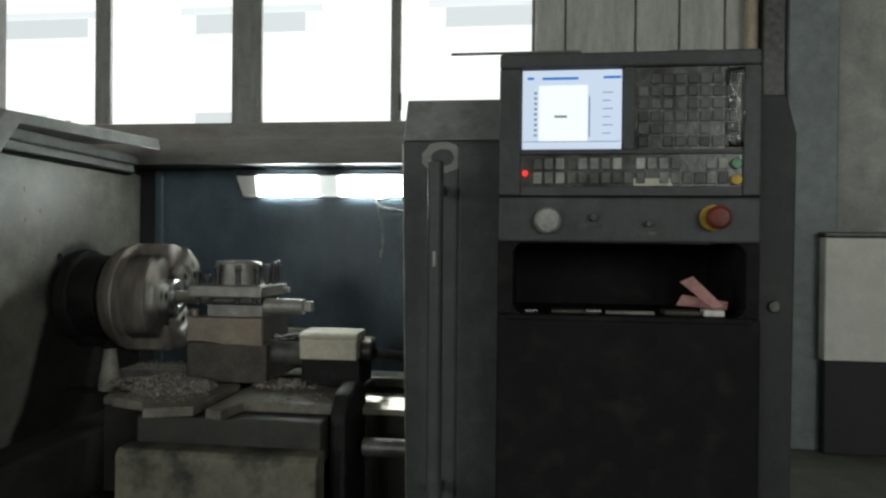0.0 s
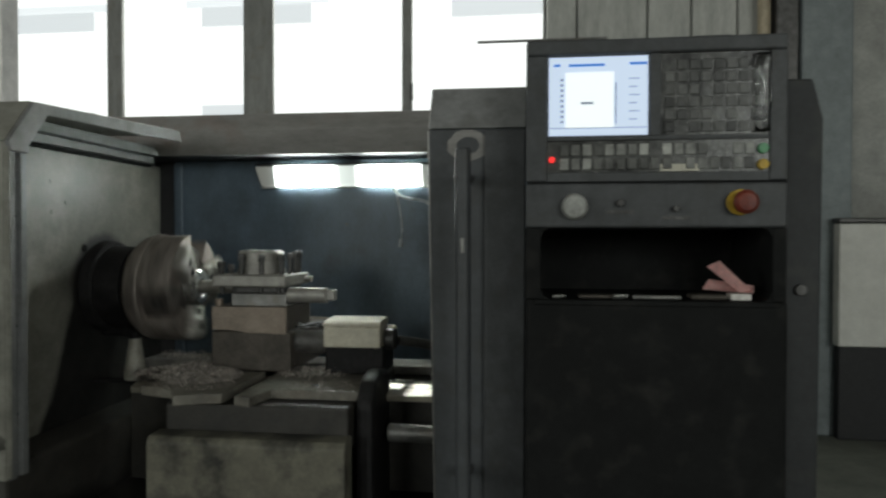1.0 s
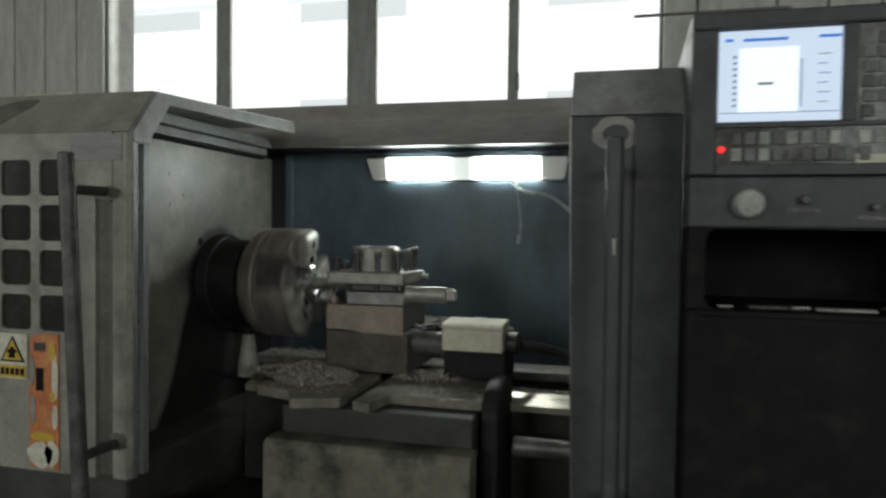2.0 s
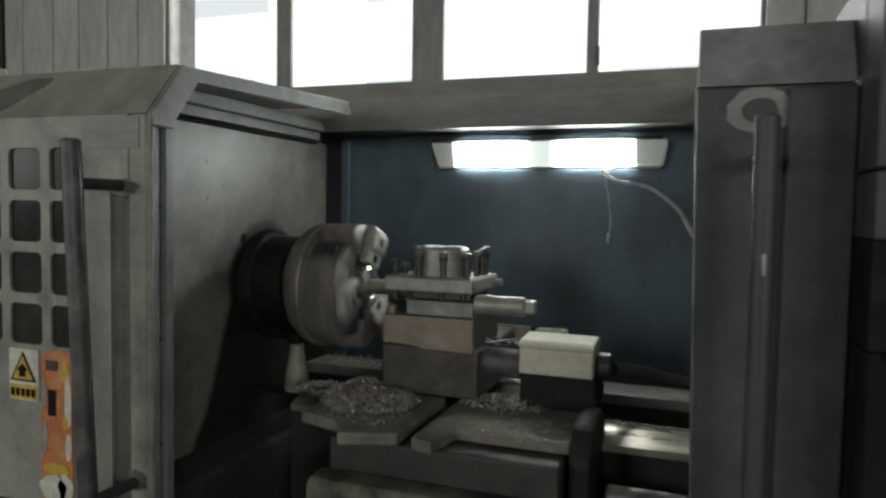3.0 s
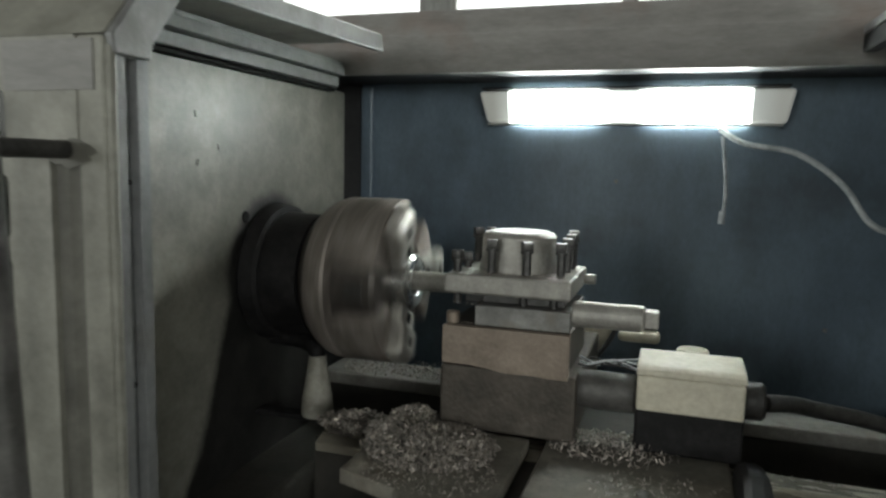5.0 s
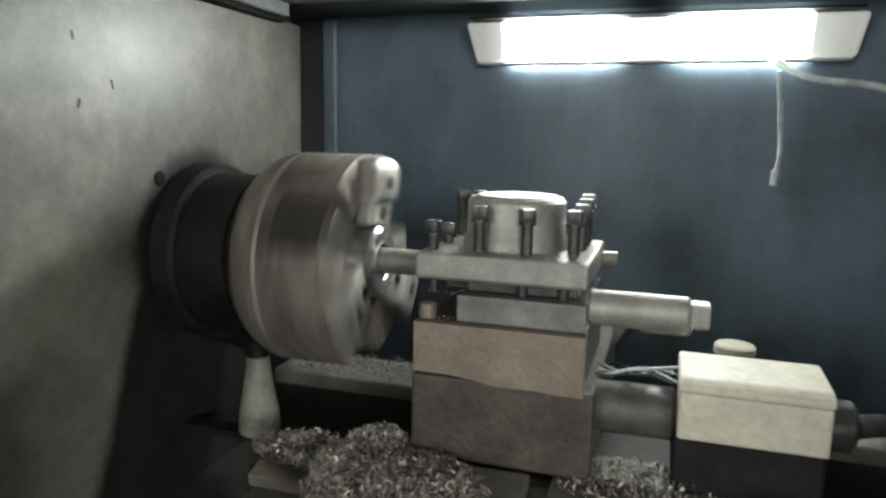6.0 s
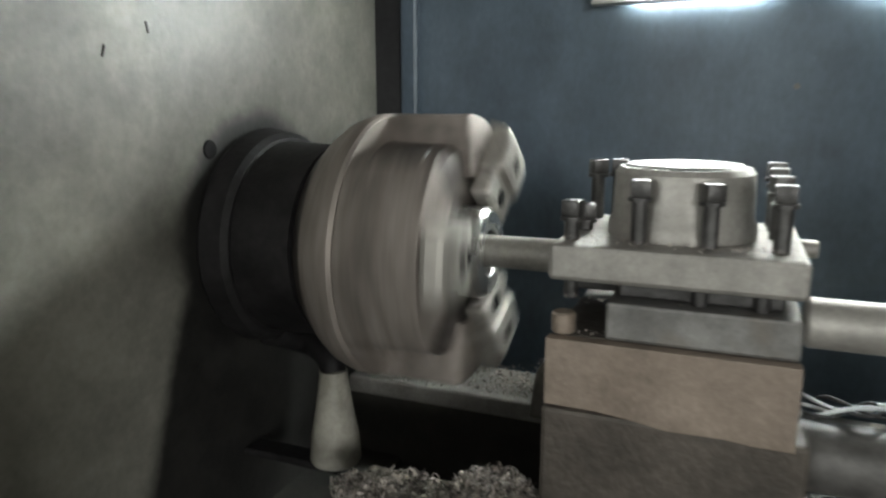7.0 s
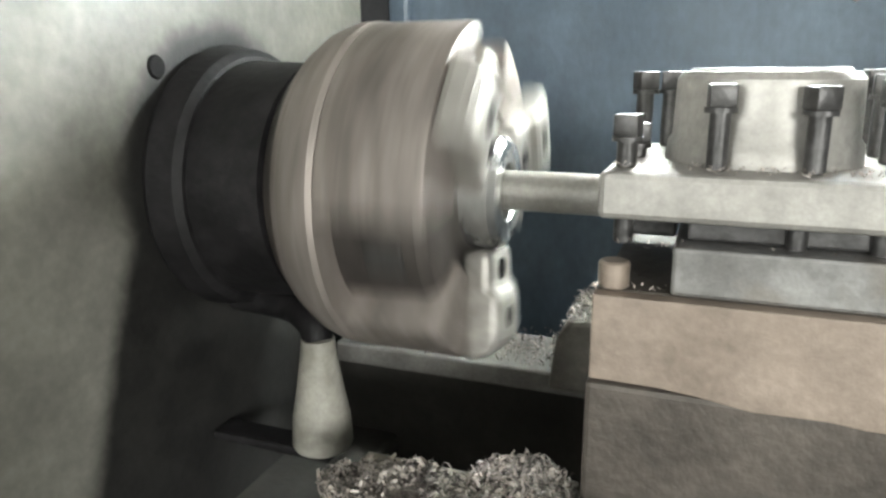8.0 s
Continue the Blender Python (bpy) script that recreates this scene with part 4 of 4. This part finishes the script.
    part("shank_tip", box(-0.514, -0.494, 1.724, 1.748, 1.139, 1.164, 0.003), "plate_steel", sh)
    part("side_screw", rod((-0.612, 1.86, 1.182), (-0.594, 1.86, 1.182), 0.008, 14), "plate_steel", t)


def turret_drive():
    d = thing("turret_drive", (-0.45, 1.755, 0.98), "cream painted turret motor box with a round housing", "motor box")
    bx = part("box", box(-0.518, -0.381, 1.712, 1.80, 1.0295, 1.078, 0.003), "cream_paint", d)
    part("lid", prism([(1.7105, 1.0785), (1.80, 1.0785), (1.80, 1.0955), (1.722, 1.092), (1.7105, 1.086)], "x", -0.519, -0.380, 0.0025), "cream_paint", bx, "cream lid")
    # Mount coloured near black to carry the shade under the box.
    part("bracket", box(-0.520, -0.378, 1.735, 1.86, 0.962, 1.029, 0.004), "grease", d, "motor mount, black for the shade under the box")
    part("motor", rod((-0.611, 1.765, 1.035), (-0.519, 1.765, 1.035), 0.028, 28), "handle_steel", d, "grey round motor housing")
    part("end_cap", rod((-0.380, 1.765, 1.045), (-0.352, 1.765, 1.045), 0.026, 24), "black_steel", d)
    part("conduit", tube([(-0.352, 1.775, 1.04), (-0.31, 1.83, 1.027), (-0.26, 1.87, 1.01), (-0.20, 1.90, 0.995), (-0.14, 1.93, 0.975)], 0.012, 12), "handle_steel", d, "grey conduit running down to the bed")
    for k in range(5):
        r = random.Random(k)
        pts = [(-0.60 + 0.02 * i + r.uniform(-.006, .006), 1.775 + r.uniform(-.02, .02), 1.067 + 0.012 * r.random()) for i in range(5)]
        part("wire", tube(pts, 0.0016, 6), "cable" if k % 2 else "rubber", d)
    part("wire", tube([(-0.595, 1.76, 1.070), (-0.57, 1.765, 1.078), (-0.545, 1.765, 1.082), (-0.516, 1.768, 1.086)], 0.0018, 6), "cable", d, "thin white wire")


def oil_filler():
    f = thing("oil_filler", (-0.438, 2.055, 0.94), "pale capped oil filler on the rear bed way", "oil filler")
    part("stem", rod((-0.438, 2.055, 0.9405), (-0.438, 2.055, 1.024), 0.013), "black_steel", f)
    part("cap", turned([(0, 0), (0, 0.026), (0.002, 0.028), (0.012, 0.028), (0.015, 0.025), (0.016, 0)], (-0.438, 2.055, 1.0243), "z", 28), "cream_paint", f, "pale flat cap")


def chips():
    rnd = random.Random(5)
    vs, fs = [], []

    def chip(x, y, z, s):
        n = 5
        rad, pitch, wid = s * rnd.uniform(0.3, 0.75), rnd.uniform(0.2, 1.3) * s, s * rnd.uniform(0.14, 0.34)
        rot = Euler([rnd.uniform(0, 6.3) for _ in range(3)]).to_matrix()
        a0, base = rnd.uniform(0, 6), len(vs)
        for i in range(n):
            a = a0 + i * rnd.uniform(0.5, 0.8)
            p = Vector((rad * math.cos(a), rad * math.sin(a), pitch * i / n))
            for w in (-wid / 2, wid / 2):
                vs.append(rot @ (p + Vector((0, 0, w))) + Vector((x, y, z)))
        for i in range(n - 1):
            k = base + 2 * i
            fs.append((k, k + 1, k + 3, k + 2))

    def heap(cx, cy, z0, rx, ry, h, count, s, flat=1.0):
        for _ in range(count):
            a, r = rnd.uniform(0, math.tau), rnd.random() ** 0.6
            x, y = cx + rx * r * math.cos(a), cy + ry * r * math.sin(a)
            lump = 0.75 + 0.5 * noise.noise(Vector((x * 30, y * 30, 1.0)))
            chip(x, y, z0 + h * max(0, 1 - r ** 2 * flat) * lump * rnd.uniform(0.8, 1.05) + 0.001, s * rnd.uniform(0.5, 1.3))

    heap(-0.785, 1.632, 0.966, 0.092, 0.082, 0.022, 7500, 0.0075, 0.75)
    heap(-0.925, 1.71, 0.9455, 0.07, 0.035, 0.026, 2400, 0.0075, 0.6)
    heap(-0.86, 1.66, 0.966, 0.025, 0.05, 0.018, 800, 0.008, 0.6)
    heap(-0.842, 1.724, 0.966, 0.036, 0.028, 0.020, 1500, 0.0075, 0.6)
    heap(-0.76, 1.56, 0.9665, 0.09, 0.07, 0.003, 900, 0.004)
    heap(-0.55, 1.73, 0.9615, 0.09, 0.06, 0.016, 600, 0.0075)
    heap(-0.47, 1.60, 0.9615, 0.10, 0.07, 0.002, 420, 0.0035)
    for _ in range(1500):
        chip(rnd.uniform(-1.1, -0.80), rnd.uniform(1.99, 2.08), 0.942 + rnd.random() ** 2 * 0.012, 0.0055 * rnd.uniform(0.5, 1.3))
    for _ in range(420):
        x = rnd.uniform(-0.862, -0.805)
        chip(x, rnd.uniform(1.942, 2.05), 1.023 - max(0, -0.85 - x) * 1.2, 0.006 * rnd.uniform(0.5, 1.2))
    for _ in range(260):
        chip(rnd.uniform(-0.79, -0.62), rnd.uniform(1.718, 1.745), 1.2 + 0.002 * rnd.random(), 0.0035 * rnd.uniform(0.4, 1))
    for _ in range(160):
        chip(rnd.uniform(-0.785, -0.62), rnd.uniform(1.725, 1.742), 1.1525 if rnd.random() < 0.5 else 1.124, 0.004 * rnd.uniform(0.4, 1))
    for _ in range(300):
        chip(rnd.uniform(-0.35, 0.1), rnd.uniform(1.725, 1.765), 0.947, 0.004 * rnd.uniform(0.4, 1))
    me = bpy.data.meshes.new("metal_chips")
    me.from_pydata([tuple(v) for v in vs], [], fs)
    me.materials.append(M["chip"])
    tagged(new("metal_chips", me), "heaps of curled brownish steel chips on the slide covers", "metal chips", kind="stuff")
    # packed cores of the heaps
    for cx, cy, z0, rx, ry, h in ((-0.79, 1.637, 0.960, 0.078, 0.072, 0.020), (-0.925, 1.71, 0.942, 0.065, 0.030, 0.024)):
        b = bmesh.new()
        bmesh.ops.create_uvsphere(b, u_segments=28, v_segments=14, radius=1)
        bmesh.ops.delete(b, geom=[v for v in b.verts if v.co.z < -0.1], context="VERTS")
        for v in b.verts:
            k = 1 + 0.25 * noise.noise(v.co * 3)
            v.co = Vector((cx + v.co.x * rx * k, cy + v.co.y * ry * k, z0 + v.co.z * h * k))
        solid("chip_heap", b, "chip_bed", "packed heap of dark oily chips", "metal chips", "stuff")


def console():
    c = thing("control_console", (0.2, 1.4, FLOOR), "dark grey control console with a lit screen and keypad", "control console")
    x0, x1, yf = -0.035, 0.385, 1.30
    part("head_frame", box(x0, x1, yf, 1.385, 1.597, 1.622, 0.004), "lit_head_paint", c)
    part("head_frame", box(x0, 0.0005, yf, 1.385, 1.385, 1.5965, 0.003), "lit_head_paint", c)
    part("head_frame", box(0.357, x1, yf, 1.385, 1.385, 1.5965, 0.003), "lit_head_paint", c)
    part("head_frame", box(0.001, 0.3565, yf, 1.385, 1.4535, 1.4605, 0.001), "lit_head_paint", c)
    part("head_frame", box(0.001, 0.3565, yf, 1.385, 1.385, 1.4, 0.001), "lit_head_paint", c)
    part("head_frame", box(0.169, 0.186, yf + 0.001, 1.385, 1.4608, 1.5962, 0.001), "lit_head_paint", c)
    part("head_body", box(x0, x1, 1.3855, 1.60, 1.385, 1.621, 0.006), "lit_head_paint", c)
    part("mid_panel", box(x0, x1, yf - 0.003, 1.60, 1.308, 1.382, 0.004), "lit_head_paint", c)
    part("body_side", box(x0, -0.0095, yf, 1.60, 1.187, 1.3075, 0.002), "dark_paint", c)
    part("body_side", box(0.3635, x1, yf, 1.60, 1.187, 1.3075, 0.002), "dark_paint", c)
    part("nook_back", box(-0.009, 0.363, 1.55, 1.60, 1.187, 1.3075), "dark_paint", c)
    part("nook_rim", box(-0.02, 0.372, yf - 0.006, yf + 0.004, 1.178, 1.1865, 0.002), "dark_paint", c)
    for sx, sz, px, pz in ((1, 1, -0.0095, 1.187), (-1, 1, 0.3635, 1.187), (1, -1, -0.0095, 1.3075), (-1, -1, 0.3635, 1.3075)):
        part("nook_corner", prism([(px, pz), (px + sx * 0.016, pz), (px + sx * 0.005, pz + sz * 0.005), (px, pz + sz * 0.016)], "y", yf + 0.001, 1.40), "dark_paint", c)
    part("lower_body", box(x0, x1 + 0.003, yf - 0.001, 1.60, FLOOR, 1.1865, 0.006), "dark_paint", c)
    part("side_cabinet", prism([(x1 + 0.004, FLOOR), (0.445, FLOOR), (0.452, 1.49), (0.435, 1.555), (x1 + 0.004, 1.555)], "y", 1.335, 1.62, 0.004), "side_paint", c)
    # screen
    s = part("screen", box(0.003, 0.166, 1.305, 1.31, 1.463, 1.594), "screen", c, "lit pale blue control screen")
    y0, y1 = 1.3035, 1.3045
    part("page", box(0.031, 0.110, y0, y1, 1.476, 1.568), "screen_white", s)
    part("title_bar", box(0.036, 0.095, y0, y1, 1.578, 1.582), "screen_blue", s)
    part("title_bar", box(0.136, 0.164, y0, y1, 1.579, 1.583), "screen_blue", s)
    part("title_bar", box(0.011, 0.022, y0, y1, 1.5785, 1.5825), "screen_blue", s)
    part("cursor", box(0.056, 0.077, y0 - 0.001, y0 - 0.0002, 1.5145, 1.5185), "screen_grey", s)
    part("divider", box(0.1125, 0.1145, y0, y1, 1.482, 1.55), "screen_grey", s)
    part("status_line", box(0.005, 0.164, y0, y1, 1.4745, 1.4757), "screen_grey", s)
    for k in range(9):
        part("text_bar", box(0.0225, 0.0275, y0, y1, 1.484 + k * 0.0088, 1.4875 + k * 0.0088), "screen_grey", s)
    for k in range(6):
        part("text_bar", box(0.135, 0.148 + 0.004 * (k % 2), y0, y1, 1.488 + k * 0.0135, 1.4893 + k * 0.0135), "screen_grey", s)
    # keypad
    k0 = part("keypad", box(0.1865, 0.3565, 1.306, 1.31, 1.461, 1.596), "keypad", c, "dark worn keypad")
    rnd = random.Random(3)
    for i in range(8):
        for j in range(6):
            x, z = 0.1925 + i * 0.0196, 1.466 + j * 0.0205
            if rnd.random() < 0.12:
                continue
            part("key", box(x, x + 0.016, 1.3035, 1.3058, z, z + 0.0165, 0.001, 1), "dark_key", k0)
    fl = bmesh.new()
    grid = [[fl.verts.new((0.334 + 0.024 * a / 14, 1.2985 + 0.0030 * noise.noise(Vector((a * 0.6, b * 0.7, 2))) + 0.003 * math.sin(b * 1.3 + a * 0.4), 1.464 + 0.128 * b / 10)) for b in range(11)] for a in range(15)]
    for a in range(14):
        for b in range(10):
            fl.faces.new((grid[a][b], grid[a + 1][b], grid[a + 1][b + 1], grid[a][b + 1])).smooth = True
    film_part = part("plastic_film", fl, "film", k0, "loose wrinkled clear film")
    film_part.modifiers.new("thick", "SOLIDIFY").thickness = 0.0004
    # button strip
    st = part("button_strip", box(0.001, 0.3565, 1.304, 1.309, 1.4005, 1.453), "keypad", c, "row of worn machine buttons")
    for i in range(17):
        for j in range(2):
            x = 0.022 + i * 0.0186
            if rnd.random() < 0.15:
                continue
            part("button", box(x, x + 0.0145, 1.301, 1.3038, 1.405 + j * 0.0235, 1.424 + j * 0.0235, 0.001, 1), "key", st)
    part("pale_label", box(0.186, 0.248, 1.3022, 1.3035, 1.4015, 1.4135), "label_white", st)
    part("red_lamp", rod((0.0085, 1.304, 1.422), (0.0085, 1.299, 1.422), 0.005, 12), "led_red", st, "lit red indicator")
    part("green_button", rod((0.347, 1.304, 1.437), (0.347, 1.297, 1.437), 0.0085, 16), "green", st, "green button")
    part("yellow_button", rod((0.347, 1.304, 1.411), (0.347, 1.295, 1.411), 0.0085, 16), "yellow", st, "yellow button")
    # rotary dial, switches and stop button
    dl = part("dial", turned([(0, 0), (0, 0.0225), (0.004, 0.0225), (0.018, 0.020), (0.021, 0.017), (0.021, 0)], (0, 0, 0), "y", 28, ), "dial", c, "white rotary dial")
    dl.matrix_parent_inverse = Matrix.Identity(4)
    dl.location, dl.rotation_euler = Vector((0.0465, 1.297, 1.343)), (0, 0, radians(180))
    for v in dl.data.vertices:
        v.co += ORIGIN[c]
    dl.location -= ORIGIN[c]
    for x, z, w in ((0.121, 1.349, 0.011), (0.210, 1.339, 0.009)):
        part("switch", rod((x, 1.297, z), (x, 1.286, z), w * 0.6, 14), "black_steel", c)
        part("switch_label", box(x - 0.022, x + 0.022, 1.2955, 1.2968, z - 0.018, z - 0.012), "black_steel", c)
    part("stop_base", rod((0.310, 1.2968, 1.349), (0.310, 1.290, 1.349), 0.021, 24), "yellow", c, "yellow stop button ring")
    part("stop_button", turned([(0, 0), (0, 0.012), (0.010, 0.012), (0.012, 0.019), (0.020, 0.019), (0.025, 0.014), (0.027, 0)], (0, 0, 0), "y", 24), "red", c, "red emergency stop button")
    sb = c.children[-1] if c.children[-1].name.startswith("stop_button") else [o for o in c.children if o.name.startswith("stop_button")][0]
    for v in sb.data.vertices:
        v.co += ORIGIN[c]
    sb.location, sb.rotation_euler = Vector((0.314, 1.2898, 1.349)) - ORIGIN[c], (0, 0, radians(180))
    part("lock", rod((0.418, 1.336, 1.205), (0.418, 1.328, 1.205), 0.010, 16), "black_steel", c)
    part("panel_gap", box(x0 + 0.002, x1 - 0.002, yf - 0.0015, yf + 0.02, 1.3824, 1.3845), "ink", c)


def small_things():
    solid("steel_rod", rod((-0.119, 1.312, 1.6265), (0.10, 1.312, 1.6265), 0.0025, 8), "steel", "thin steel rod lying on the console top", "rod")
    solid("cable_clip", box(0.245, 0.31, 1.34, 1.37, 1.6225, 1.634, 0.004), "black_steel", "dark clips on the console top", "clip")
    solid("pipe_stub", rod((0.30, 1.40, 1.632), (0.33, 1.40, 1.632), 0.010, 12), "beige", "small pale fitting on the console top", "fitting")
    p = bmesh.new()
    vs = [p.verts.new(v) for v in ((0.268, 1.335, 1.243), (0.288, 1.330, 1.253), (0.333, 1.312, 1.206), (0.318, 1.318, 1.200))]
    p.faces.new(vs)
    bmesh.ops.solidify(p, geom=p.faces[:], thickness=0.0012)
    solid("folded_paper", p, "paper", "folded pink paper leaning in the console recess", "paper")
    p = bmesh.new()
    vs = [p.verts.new(v) for v in ((0.262, 1.335, 1.204), (0.274, 1.345, 1.221), (0.346, 1.335, 1.211), (0.338, 1.312, 1.1995))]
    p.faces.new(vs)
    bmesh.ops.solidify(p, geom=p.faces[:], thickness=0.0012)
    solid("folded_paper", p, "paper", "crumpled pink paper lying in the console recess", "paper")
    solid("eraser_box", box(0.303, 0.336, 1.315, 1.345, 1.1875, 1.1985, 0.002), "white_plastic", "small white box in the console recess", "box")
    solid("caliper", box(0.055, 0.125, 1.325, 1.36, 1.1875, 1.193, 0.002), "grey_iron", "grey steel gauge lying in the recess", "gauge")
    solid("steel_key", rod((0.010, 1.315, 1.1905), (0.032, 1.322, 1.1905), 0.003, 8), "work_steel", "bright small steel key in the recess", "key")
    solid("steel_pin", rod((0.112, 1.318, 1.1915), (0.138, 1.325, 1.1915), 0.004, 8), "work_steel", "bright small steel pin in the recess", "pin")
    solid("grey_bar", box(0.145, 0.225, 1.318, 1.333, 1.1875, 1.194, 0.002), "steel", "grey steel bar lying in the recess", "bar")
    solid("oily_rag", box(0.24, 0.30, 1.318, 1.36, 1.1875, 1.196, 0.004), "grey_iron", "grey rag under the papers", "rag")
    for x, y, r, length, a in ((-1.50, 1.41, 0.010, 0.07, -12), (-1.355, 1.42, 0.006, 0.05, 8), (-1.285, 1.43, 0.007, 0.045, -5)):
        z, dx, dy = 1.5585 + (y - 1.3625) * 0.0458 + r, length * math.cos(radians(a)), length * math.sin(radians(a))
        solid("steel_offcut", rod((x, y, z), (x + dx, y + dy, z + dy * 0.0458), r, 12), "cream_paint", "pale steel offcut lying on the door roof", "offcut")


lathe_base()
rear_guard()
machine_lamp()
headstock()
CHUCK = chuck()
sliding_door()
right_cover()
carriage()
tool_turret()
turret_drive()
oil_filler()
console()
small_things()
chips()


def motions():
    """The chuck turns steadily at about 114 turns a minute, its upper side coming towards the operator."""
    rows = []
    for k in range(0, 241):
        rows.append((k / 30, pose(-0.96, AXIS_Y, AXIS_Z, 22.857 * k - 56.0, 0, 0)))
    walk(CHUCK, rows)


motions()
